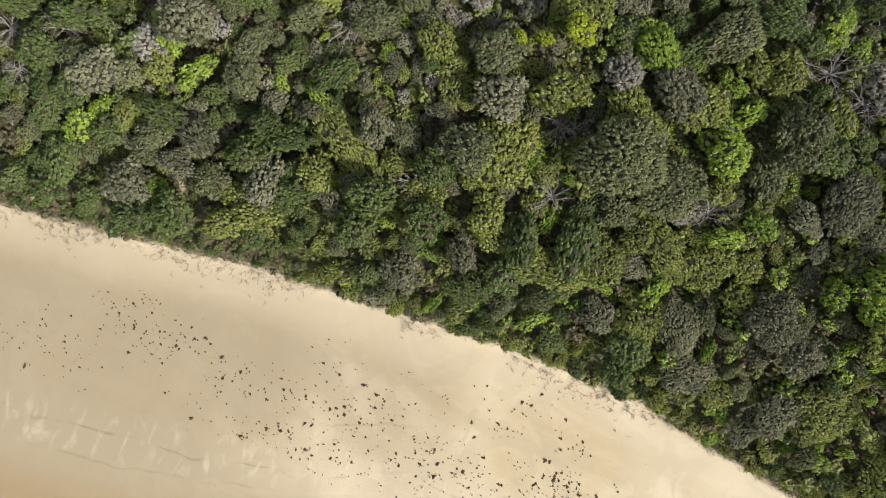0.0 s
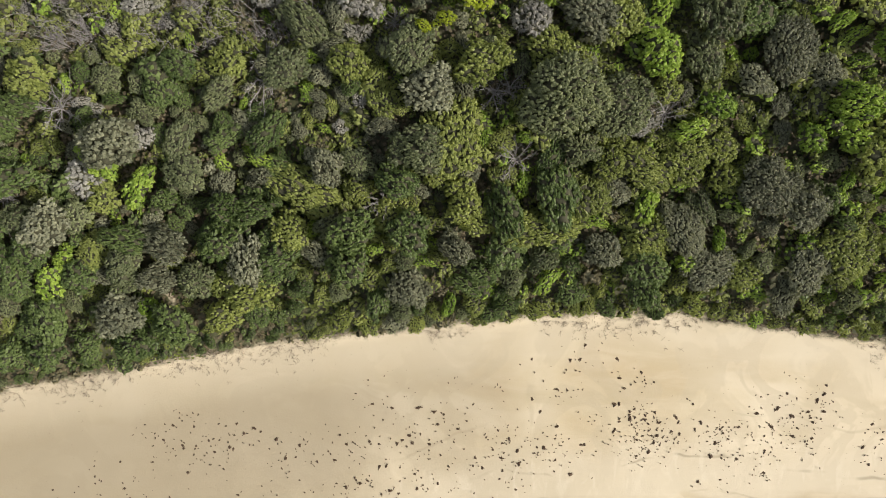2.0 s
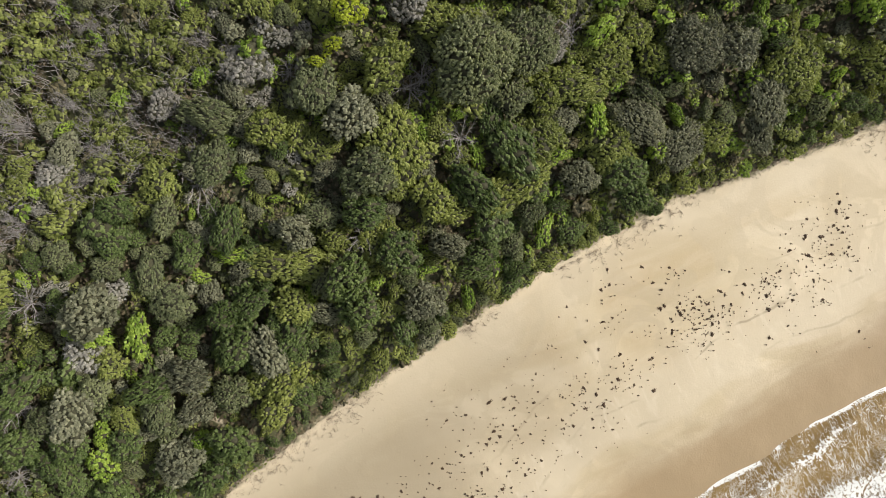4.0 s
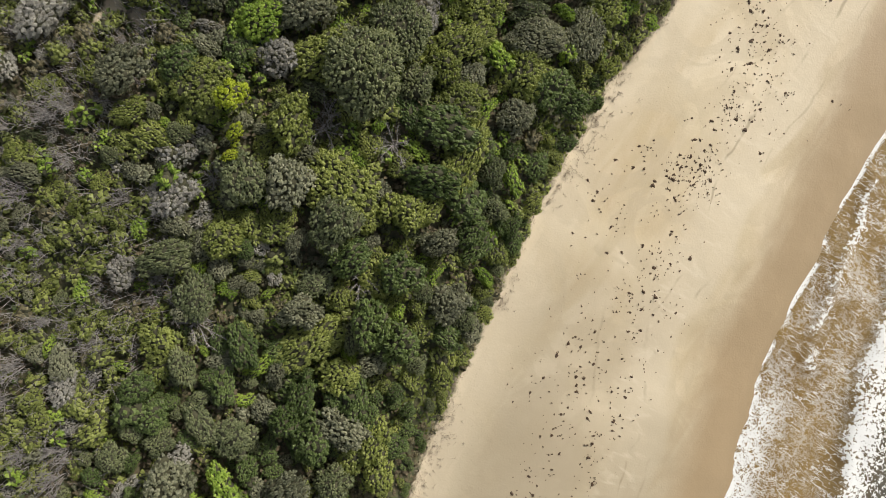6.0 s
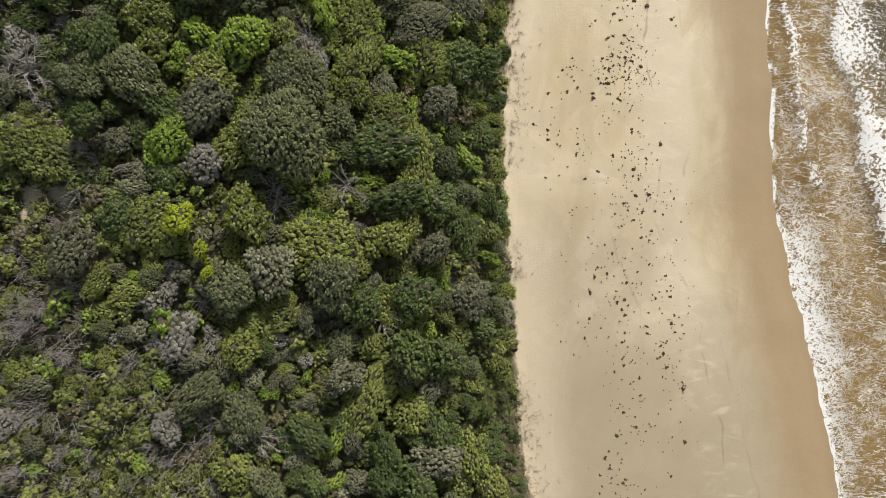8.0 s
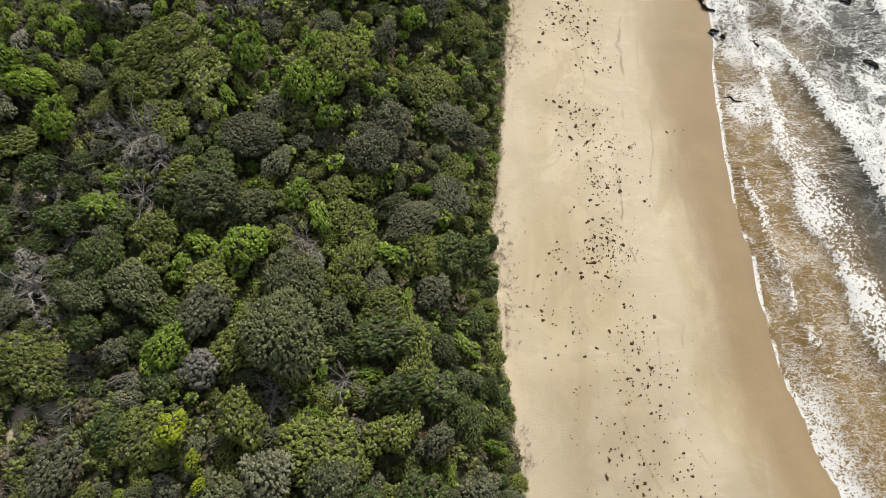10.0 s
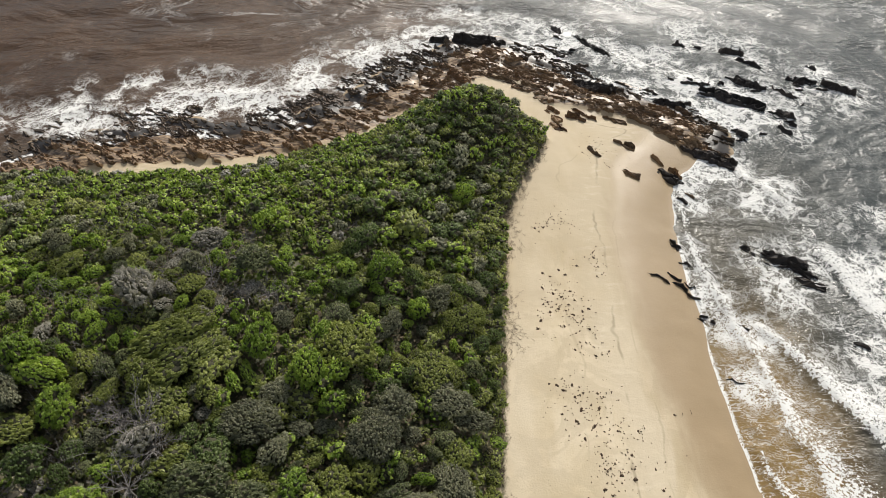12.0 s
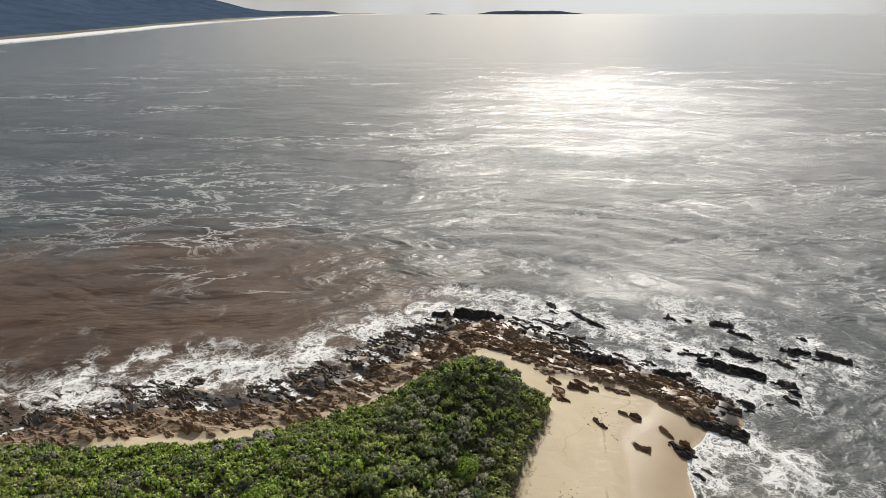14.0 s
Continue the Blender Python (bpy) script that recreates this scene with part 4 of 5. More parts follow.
def make_plant(name, leaf, seed, height, radius, spacing, size, label, category, group, flat=0.6, lobe_count=5):
    """A tree or bush of the given crown radius: tapered trunk with limbs, domed crown of leaf clumps."""
    rng = np.random.default_rng(seed)
    root = tagged(new(name), label, category, group)
    v1, f1, v2, f2, lobes, age = crown_arrays(rng, leaf, height, radius, spacing, size, flat, lobe_count)
    n = len(v1)
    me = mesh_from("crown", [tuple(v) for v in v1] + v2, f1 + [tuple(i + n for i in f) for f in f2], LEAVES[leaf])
    me.materials.append(TWIG_SHADE)
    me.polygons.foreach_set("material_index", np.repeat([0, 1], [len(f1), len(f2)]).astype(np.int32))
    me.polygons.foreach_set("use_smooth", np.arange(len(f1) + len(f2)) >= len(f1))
    give(me, "age", np.concatenate([age, np.full(len(v2), 0.5)]))
    part("crown", me, root)
    tv, tf = [], []
    fork = (rng.uniform(-0.1, 0.1), rng.uniform(-0.1, 0.1), height * 0.4)
    limb(tv, tf, (0, 0, -0.5), fork, 0.07 * height ** 0.6, 0.05 * height ** 0.6)
    for k in range(0, lobe_count, 2):
        limb(tv, tf, fork, tuple(lobes[k][0] - np.array([0, 0, lobes[k][1] * 0.3])), 0.045, 0.02, 4)
    part("trunk", mesh_from("trunk", tv, tf, BARK), root)
    return root


def make_dead(name, seed, height, radius, label, upright=False):
    """A leafless shrub: sprawling from a short trunk, or many upright stems from the root."""
    rng = np.random.default_rng(seed)
    root = tagged(new(name), label, "dead shrub", "bleached dead shrubs")
    tv, tf = [], []
    top = Vector((0, 0, height * (0.12 if upright else 0.45)))
    limb(tv, tf, (0, 0, -0.4), top, 0.09, 0.06)
    part("trunk", mesh_from("trunk", tv, tf, DEAD), root)
    for k in range(11 if upright else 8):
        ang = k * (2.4 if upright else 0.8) + rng.uniform(-0.3, 0.3)
        bv, bf = [], []
        a, r = top + Vector((math.cos(ang), math.sin(ang), 0)) * (0.35 if upright else 0.0) * radius * rng.uniform(), 0.045 if upright else 0.06
        head = Vector((math.cos(ang), math.sin(ang), rng.uniform(0.15, 0.9)))
        step = radius * 0.36
        if upright:
            head = Vector((0.22 * math.cos(ang), 0.22 * math.sin(ang), 1.0)) * rng.uniform(0.75, 1.15)
            step = height * 0.30
        for j in range(3):
            b = a + (head + Vector(rng.normal(scale=0.12 if upright else 0.25, size=3))) * step
            limb(bv, bf, a, b, r, r * 0.65, 4)
            for q in range(4 if upright else 5):
                c = a.lerp(b, rng.uniform(0.2, 1))
                tip = c + (head * 0.7 + Vector(rng.normal(scale=0.38 if upright else 0.65, size=3))) * step * 0.85
                limb(bv, bf, c, tip, r * 0.6, 0.010, 3)
                for w in range(2):
                    c2 = c.lerp(tip, rng.uniform(0.4, 0.9))
                    limb(bv, bf, c2, c2 + (head * 0.4 + Vector(rng.normal(scale=0.7, size=3))) * step * 0.38, 0.014, 0.007, 3)
            a, r = b, r * 0.65
        part("branch", mesh_from("branch", bv, bf, DEAD), root)
    return root


KINDS = {
    # kind: (object name, leaf, height, radius, clump spacing, leaf size, flatness, lobes, label, category)
    "banksia": ("banksia_tree", "banksia", 4.0, 2.2, 0.28, 0.098, 0.45, 11, "broad grey-green banksia tree with a dense domed crown", "tree"),
    "grey": ("tea_tree", "grey", 3.5, 1.9, 0.25, 0.092, 0.50, 11, "grey-green coastal tea-tree with a ragged crown", "tree"),
    "green": ("wattle_bush", "green", 2.8, 1.7, 0.30, 0.125, 0.65, 12, "fresh green wattle bush in the dune scrub", "bush"),
    "olive": ("scrub_bush", "olive", 2.1, 1.6, 0.26, 0.100, 0.35, 11, "low olive-green scrub bush on the dune", "bush"),
    "silver": ("saltbush", "silver", 2.0, 1.4, 0.24, 0.105, 0.45, 10, "silvery grey saltbush among greener scrub", "bush"),
    "yellow": ("yellow_bush", "yellow", 4.4, 1.5, 0.26, 0.10, 0.65, 10, "bright yellow-green bush standing out of the scrub", "bush"),
    "dark": ("myrtle_tree", "dark", 3.7, 1.9, 0.30, 0.115, 0.55, 11, "dark green myrtle tree in the dune thicket", "tree"),
}
KINDS["brown"] = ("heath_bush", "brown", 1.6, 1.5, 0.25, 0.10, 0.3, 9, "low dry brown-green heath bush in the scrub", "bush")
PLANTS = {}
for index, (kind, (name, leaf, height, radius, count, size, flat, lobes, label, category)) in enumerate(KINDS.items()):
    PLANTS[kind] = [make_plant(name, leaf, 100 + 10 * index + v, height, radius, count, size, label, category, "dune " + name.replace("_", " ") + "s", flat, lobes)
                    for v in range(5 if kind not in ("yellow", "silver") else 3)]
# Grown trees have more clumps of the same size
for index, kind in enumerate(("banksia", "grey", "olive", "green", "dark")):
    name, leaf, height, radius, spacing, size, flat, lobes, label, category = KINDS[kind]
    PLANTS[kind + "_grown"] = [make_plant(name, leaf, 400 + 10 * index + v, height * 1.2, radius * 1.45, spacing, size, label, category,
                                          "dune " + name.replace("_", " ") + "s", flat * 0.9, lobes + 9) for v in range(2)]
DEADS = [make_dead("dead_shrub", 300 + v, 2.6, 1.6, "bare bleached grey dead shrub with tangled branches") for v in range(3)]
STEMS = [make_dead("dead_shrub", 310 + v, 3.2, 1.6, "bare grey dead shrub with many upright thin stems", True) for v in range(4)]

placed = []
fresh = {}
counts = collections.Counter()


def stance(kind, x, y, z, radius, turn):
    grown = kind.endswith("_grown")
    base = 1.6 if kind in ("dead", "stems") else KINDS[kind.removesuffix("_grown")][3] * (1.45 if grown else 1.0)
    k = radius / base
    stretch_k = 1 + 0.17 * math.sin(3 * turn)
    return pose(x, y, z - 0.1, 0, 0, turn * 57.3) @ Matrix.Diagonal((k * stretch_k, k / stretch_k, (0.45 * k + 0.55 * min(k, 1.25)) * (1.06 - 0.2 * math.sin(5 * turn)), 1))


def plant(kind, x, y, z, radius, turn):
    """Sets one plant, first the original of each form and then copies."""
    if kind + "_grown" in PLANTS and radius > 1.22 * KINDS[kind][3]:
        kind = kind + "_grown"
    forms = {"dead": DEADS, "stems": STEMS}.get(kind) or PLANTS[kind]
    v = counts[kind] % len(forms)
    m = stance(kind, x, y, z, radius, turn)
    if (kind, v) not in fresh:
        fresh[kind, v] = True
        forms[v].matrix_basis = m
    else:
        copy_thing(forms[v], m)
    counts[kind] += 1
    placed.append((x, y, radius))


# Plants that stand out, one list for each kind: x, y, crown radius
BANKSIAS = [
    (-12.1, 14.2, 2.74), (-8.5, 11.2, 1.7), (-12.1, 9.0, 3.42), (-20.1, 21.3, 2.62), (-16.5, 21.0, 1.93), (-24.4, 12.8, 2.71), (-28.4, 11.7, 1.86),
    (-28.3, 13.9, 1.53), (-15.3, 5.9, 1.56), (-7.8, -2.1, 1.98), (-6.8, -7.5, 1.73), (-1.7, -31.3, 1.97), (-8.5, -22.4, 2.28), (-1.0, -35.9, 1.87),
    (-17.3, -11.7, 1.6), (-14.1, -13.4, 2.25), (-12.0, -18.9, 1.81), (-12.9, -25.7, 1.62), (-10.3, -25.4, 1.63), (-5.5, -21.9, 1.63), (3.7, -21.8, 1.97), (-20.7, 46.3, 2.5), (-10.8, 40.3, 2.5), (-4.0, 22.6, 2.08)]
TEA_TREES = [
    (-6.1, 27.5, 2.59), (-4.4, 30.8, 2.21), (-17.1, 27.8, 2.49), (-14.6, 25.4, 1.49), (-15.5, 31.1, 1.61), (-25.6, 7.8, 1.19), (-27.3, -1.3, 2.11),
    (-12.6, -1.4, 2.01), (-9.8, -5.4, 1.47), (0.4, 32.8, 2.46), (3.2, 31.3, 2.01), (-2.2, 21.1, 2.35), (1.0, 24.0, 2.43), (-2.8, 28.6, 1.59),
    (0.1, 1.1, 1.42), (4.0, -3.1, 1.75), (-5.5, 14.7, 1.78), (0.0, 14.3, 2.16), (-13.0, 27.9, 1.7), (-7.4, -26.9, 2.23), (7.3, -28.4, 2.02),
    (3.7, -25.2, 2.08), (3.6, -29.9, 1.38), (-4.7, -19.1, 1.98), (1.8, -16.9, 1.97), (0.7, -23.8, 1.76), (-1.4, -25.3, 1.25)]
WATTLES = [
    (-12.9, 22.8, 1.6), (-16.3, 16.9, 2.2), (-18.1, 16.1, 1.43), (-20.3, 17.3, 1.53), (-21.2, 8.2, 2.08), (-22.5, 6.6, 1.16), (-29.6, 5.1, 1.5),
    (-33.8, 28.1, 2.19), (-9.5, 3.2, 1.1), (-10.3, 4.1, 0.64), (-5.7, 6.6, 1.24), (5.2, 0.7, 1.52), (2.6, 9.8, 1.55), (-23.5, -2.9, 0.68),
    (-19.1, -4.0, 0.68), (-19.4, -5.0, 0.51), (-21.7, -7.2, 0.84), (-28.7, 23.2, 1.45), (-29.2, 20.3, 1.91), (-10.1, 29.9, 1.84), (-10.5, 20.3, 1.69),
    (6.5, -26.3, 1.93), (3.9, -34.1, 1.98), (2.0, -33.2, 1.27), (-9.6, -10.4, 0.74), (-12.8, 33.3, 2.53), (-17.7, 35.8, 2.22), (3.0, 64.7, 2.21),
    (-21.0, 53.4, 1.66), (-30.4, 55.0, 1.55)]
WATTLES_SOUTH = [(-18.5, -15.3, 0.87), (-20.8, -11.1, 1.08), (-21.6, -23.0, 0.91), (-12.4, -31.6, 0.91), (-15.3, -16.2, 0.64), (-16.3, -21.7, 0.82), (-22.0, -18.1, 1.0)]
SCRUB_BUSHES = [
    (-30.2, 7.2, 1.61), (-31.6, 6.5, 2.68), (-25.7, 29.2, 2.61), (-8.3, 20.2, 2.05), (-7.6, 16.3, 2.11), (-9.4, 23.3, 1.55), (1.5, 27.4, 1.78), (-24.1, 18.2, 1.93),
    (-15.3, 12.7, 1.44), (-6.9, 24.2, 1.57), (11.3, -39.0, 1.58), (7.6, -34.5, 2.05), (10.6, -35.7, 2.1), (9.8, -27.4, 2.11), (7.6, -23.5, 2.08),
    (6.9, -19.7, 1.76), (10.2, -32.4, 1.79), (4.5, -37.1, 1.39), (4.8, -17.1, 1.75), (-26.2, 36.5, 2.58), (-24.6, 34.3, 2.75)]
MYRTLES = [
    (-4.8, 9.5, 2.21), (-0.4, 5.4, 2.04), (-3.2, 5.2, 1.88), (3.2, 18.5, 2.24), (1.0, 18.1, 1.89), (-1.2, -3.0, 1.83), (-5.2, -3.8, 1.6),
    (2.0, -8.0, 1.85), (5.5, -5.9, 1.74), (-7.9, 8.8, 1.4), (-21.7, 5.3, 1.39), (-24.5, 1.9, 1.53), (-1.2, -7.8, 1.8), (-2.6, -16.1, 1.91),
    (-8.8, -15.0, 1.56), (1.3, -14.5, 1.75)]
SALTBUSHES = [
    (-20.6, -4.0, 1.21), (-17.8, -3.4, 1.0), (-19.6, -7.5, 1.97), (-17.1, -8.2, 1.12), (-12.1, -7.2, 1.14), (-20.9, -2.1, 0.78), (-26.4, 25.7, 1.69),
    (-31.1, 17.1, 1.23), (-34.1, 15.4, 0.93), (-27.9, -4.4, 1.11), (-33.9, 13.2, 1.65), (-4.7, -30.3, 1.34), (-8.2, -25.6, 1.42), (-9.9, -9.0, 1.03),
    (-31.6, 41.5, 1.73), (-6.2, 60.9, 1.39), (-16.9, -27.8, 1.37), (-18.8, -25.1, 1.0), (-17.3, -7.1, 0.91), (-36.2, -6.0, 1.7), (-35.5, -1.0, 1.5)]
DEAD_SHRUBS = [
    (-24.9, 25.3, 1.69), (-26.0, 21.8, 1.96), (-32.5, 12.7, 2.2), (-36.0, 20.2, 1.24), (-12.8, 3.7, 1.1), (-7.6, 5.9, 1.05), (-13.3, 5.0, 1.02),
    (-3.8, -5.3, 1.1), (-18.1, -4.6, 0.78), (-32.4, 20.7, 0.87), (-31.6, -7.5, 1.68), (-30.4, -5.9, 1.53), (-0.7, -42.6, 1.46), (-2.9, -37.5, 1.25),
    (2.2, -41.0, 1.08), (-26.4, 27.1, 1.87), (-16.6, -30.0, 1.19), (-15.7, -32.1, 1.09), (-22.4, -28.8, 1.8), (-22.8, -25.6, 1.62), (-18.9, -31.6, 1.36),
    (-21.4, -16.9, 1.18), (-18.8, -21.0, 1.18), (-13.2, -15.5, 1.2), (-34.0, -10.1, 2.0), (-30.2, -14.0, 2.0), (-28.3, -9.6, 1.5)]
YELLOW_BUSHES = [(-19.4, 1.7, 1.5), (-17.9, -0.4, 0.9), (-17.4, -2.2, 0.8)]
rng = np.random.default_rng(5)
for kind, rows in (("banksia", BANKSIAS), ("grey", TEA_TREES), ("green", WATTLES + WATTLES_SOUTH), ("olive", SCRUB_BUSHES), ("dark", MYRTLES),
                   ("silver", SALTBUSHES), ("dead", DEAD_SHRUBS), ("yellow", YELLOW_BUSHES)):
    for x, y, r in rows:
        plant("stems" if kind == "dead" and x < -15 and y < -5 else "dark" if kind == "olive" and y < -20 else kind, x, y, height_at(x, y), r, rng.uniform(0, 6.28))


def arrays_of(me):
    co = np.empty(len(me.vertices) * 3)
    me.vertices.foreach_get("co", co)
    return co.reshape(-1, 3), [tuple(p.vertices) for p in me.polygons]


def joined(name, rows, label, category, grain=1.9):
    """Plants too many or too far off to count, in one mesh."""
    mats = [LEAVES[k] for k in KINDS] + [DEAD, TWIG_SHADE]
    base = {}
    for kind, (_, leaf, height, radius, spacing, size, flat, lobes, _, _) in KINDS.items():
        # Forms 0 to 4 for grown plants, 5 to 9 coarser ones for small plants
        for v in range(10):
            fine = grain * (1.0 if v < 5 else 1.45)
            v1, f1, v2, f2, _, age = crown_arrays(np.random.default_rng(600 + 11 * len(base)), leaf, height, radius, spacing * fine, size * (1.5 if v < 5 else 1.9), flat, lobes)
            leaves, n = len(v1) // 4, len(v1)
            faces = [f for q, f in enumerate(f1) if q >= leaves or q % 6 < 3]
            base[kind, v] = (np.concatenate([v1, np.array(v2)]), faces + [tuple(i + n for i in f) for f in f2], len(f2), np.concatenate([age, np.full(len(v2), 0.5)]))
    for kind, roots in (("dead", DEADS), ("stems", STEMS)):
        for v, root in enumerate(roots):
            vs, fs, n = [], [], 0
            for child in root.children:
                co, faces = arrays_of(child.data)
                vs.append(co)
                fs += [[i + n for i in f] for f in faces]
                n += len(co)
            base[kind, v] = (np.concatenate(vs), fs, 0, np.full(n, 0.5))
    packed = {}
    for key, (co, faces, inner, age) in base.items():
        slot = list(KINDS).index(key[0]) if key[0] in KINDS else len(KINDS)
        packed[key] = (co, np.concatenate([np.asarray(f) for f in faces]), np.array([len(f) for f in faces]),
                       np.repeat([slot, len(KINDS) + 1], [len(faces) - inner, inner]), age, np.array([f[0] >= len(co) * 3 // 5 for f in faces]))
    verts, loops, sizes, index, ages, soft, offset = [], [], [], [], [], [], 0
    for kind, x, y, z, r, turn, v in rows:
        if kind in KINDS and r < 0.7 * KINDS[kind][3]:
            v += 5
        co, flat_loops, count, slots, age, cushion = packed[kind, v]
        m = np.array(stance(kind, x, y, z, r, turn))
        verts.append(co @ m[:3, :3].T + m[:3, 3])
        loops.append(flat_loops + offset)
        sizes.append(count)
        index.append(slots)
        soft.append(cushion)
        ages.append(np.clip(age + 0.5 * (turn * 7 % 1 - 0.5), 0, 1.2))
        offset += len(co)
    me = bpy.data.meshes.new(name)
    co, loops, sizes = np.concatenate(verts), np.concatenate(loops), np.concatenate(sizes)
    me.vertices.add(len(co))
    me.vertices.foreach_set("co", co.ravel())
    me.loops.add(len(loops))
    me.loops.foreach_set("vertex_index", loops.astype(np.int32))
    me.polygons.add(len(sizes))
    me.polygons.foreach_set("loop_start", np.concatenate([[0], np.cumsum(sizes)[:-1]]).astype(np.int32))
    for mat in mats:
        me.materials.append(mat)
    me.polygons.foreach_set("material_index", np.concatenate(index).astype(np.int32))
    me.polygons.foreach_set("use_smooth", np.concatenate(soft))
    me.update(calc_edges=True)
    give(me, "age", np.concatenate(ages))
    return tagged(new(name, me), label, category, kind="stuff")


def fill_scrub():
    cell, taken, far_rows = 5.0, {}, []

    def put(x, y, r):
        taken.setdefault((int(x // cell), int(y // cell)), []).append((x, y, r))

    for x, y, r in placed:
        put(x, y, r)
    n = 40000
    xs, ys = rng.uniform(-78, 20, n), rng.uniform(-52, 97, n)
    e = shore_distance(xs, ys, SCRUB)
    zs = heights(xs, ys)
    tone, tone2, big = fbm(xs, ys, 14, 41, 3), fbm(xs, ys, 6, 42, 3), fbm(xs, ys, 12, 43, 3)
    dice, turn, sized = rng.uniform(size=n), rng.uniform(0, 6.28, n), rng.uniform(size=n)
    for i in range(n):
        x, y = xs[i], ys[i]
        if e[i] < 0.8 or (y < -20 and x < -26) or (y < 28 and x < -48) or x < -40 - 0.75 * max(y - 10, 0):
            continue
        # Large crowns are tried first, small ones fill what is left
        r = (0.85 + 1.75 * sized[i] ** 1.8 + 1.2 * max(0, big[i] - 0.5)) * (1.0 if i < 0.3 * n else 0.72)
        if e[i] < 4:
            r = min(r * 0.75, 0.5 + 0.45 * e[i])
        if any((x - hx) ** 2 + (y - hy) ** 2 < (hr + 0.6 * r) ** 2 for hx, hy, hr in HOLLOWS):
            continue
        cx, cy = int(x // cell), int(y // cell)
        if y > 60:
            r = min(r, 1.25) * (0.85 if y > 72 else 1.0)
        low = float(smooth(0, -10, y))
        r = r * (1 - 0.18 * low)
        slope = y > 2 and x > -22
        gap = (0.66 if slope and i > 0.3 * n else 0.60) - 0.07 * low + 0.16 * float(smooth(-13, -18, x) * smooth(18, 8, y)) * (tone2[i] > 0.47)
        if any((x - a) ** 2 + (y - b) ** 2 < (gap * (r + q)) ** 2 for u in (-1, 0, 1) for w in (-1, 0, 1) for a, b, q in taken.get((cx + u, cy + w), ())):
            continue
        t = tone[i] + 0.30 * (dice[i] - 0.5)
        west = float(smooth(-7, -15, x))
        lush, south = float(smooth(22, 46, y)) * west, float(smooth(-2, -16, y))
        east_slope = float(smooth(22, 46, y)) * (1 - west)
        t = t - 0.05 * south + 0.07 * lush
        rough = y < 12 and x < -15 - 0.55 * max(y + 16, 0)
        if rough and dice[i] < 0.58:
            kind = "stems" if dice[i] < 0.24 else "silver" if dice[i] < 0.28 else "green" if dice[i] < 0.33 else "grey" if dice[i] < 0.40 else "olive"
        elif tone2[i] > 0.64 and x < -10 and dice[i] < 0.6:
            kind = "dead" if dice[i] < 0.28 else "silver"
        elif e[i] < 4:
            kind = "olive" if t < 0.54 - 0.1 * lush else "green" if dice[i] < 0.4 else "dark"
        elif t < 0.40 - 0.12 * lush:
            kind = "grey"
        elif t < 0.485 - 0.12 * lush:
            kind = "banksia"
        elif t < 0.55 - 0.13 * lush:
            kind = "dark" if dice[i] < 0.62 - 0.3 * lush else "olive"
        else:
            kind = "green" if dice[i] < 0.36 + 0.5 * lush else "olive" if dice[i] < 0.9 else "grey"
        if y < 6 and kind == "green" and dice[i] * 5 % 1 < 0.7:
            kind = "grey" if dice[i] * 11 % 1 < 0.5 else "banksia"
        if east_slope > 0.4 and e[i] > 2 and dice[i] * 3 % 1 < 0.55:
            kind = "dark" if dice[i] * 43 % 1 < 0.8 else "green"
        if rough:
            r = min(r, 1.5) * 0.8
        # Darker trees here stand in for deep shade among the crowns
        if x < -18 and 2 < y < 22 and kind in ("olive", "grey", "banksia") and dice[i] * 7 % 1 < 0.6:
            kind = "dark"
        if y < -14 and not rough and kind in ("olive", "grey", "banksia") and dice[i] * 47 % 1 < 0.4:
            kind = "dark"
        if y > 12 and x > -18 and kind == "dark" and dice[i] * 53 % 1 < 0.5:
            kind = "olive" if dice[i] * 59 % 1 < 0.6 else "green"
        if x > -26 and -14 < y < 3 and kind == "dark" and dice[i] * 7 % 1 < 0.6:
            kind = "banksia" if dice[i] * 37 % 1 < 0.6 else "grey"
        if y < -8 and e[i] < 7 and dice[i] * 23 % 1 < 0.8:
            kind = "dark" if dice[i] * 29 % 1 < 0.5 else "brown" if dice[i] * 29 % 1 < 0.7 else "olive"
            r *= 0.58
        if y > 18 and -20 < x < 2 and kind in ("grey", "banksia") and dice[i] * 61 % 1 < 0.35:
            kind = "green" if dice[i] * 67 % 1 < 0.45 else "olive"
        if -24 < x < -7 and -17 < y < 4 and kind in ("banksia", "dark") and dice[i] * 61 % 1 < 0.35:
            kind = "grey" if dice[i] * 67 % 1 < 0.6 else "silver" if dice[i] * 67 % 1 < 0.8 else "olive"
        if lush > 0.5 and kind in ("grey", "banksia", "dark") and dice[i] * 31 % 1 < 0.6:
            kind = "green"
        if lush > 0.5:
            r = min(r, 1.55) * 0.82
        put(x, y, r)
        if (y < 52 and counts[kind] < 290) and x > -46:
            plant(kind, x, y, zs[i], r, turn[i])
        else:
            far_rows.append((kind, x, y, zs[i], r, turn[i], i % {"dead": 3, "stems": 4}.get(kind, 5)))
    joined("headland_scrub", far_rows, "dense mixed green and grey coastal scrub on the headland", "scrub")
    # Low heath fills the openings between the crowns
    n = 26000
    xs, ys = rng.uniform(-74, 20, n), rng.uniform(-50, 97, n)
    e, zs = shore_distance(xs, ys, SCRUB), heights(xs, ys)
    tone, dice, turn = fbm(xs, ys, 7, 44, 3), rng.uniform(size=n), rng.uniform(0, 6.28, n)
    low_rows = []
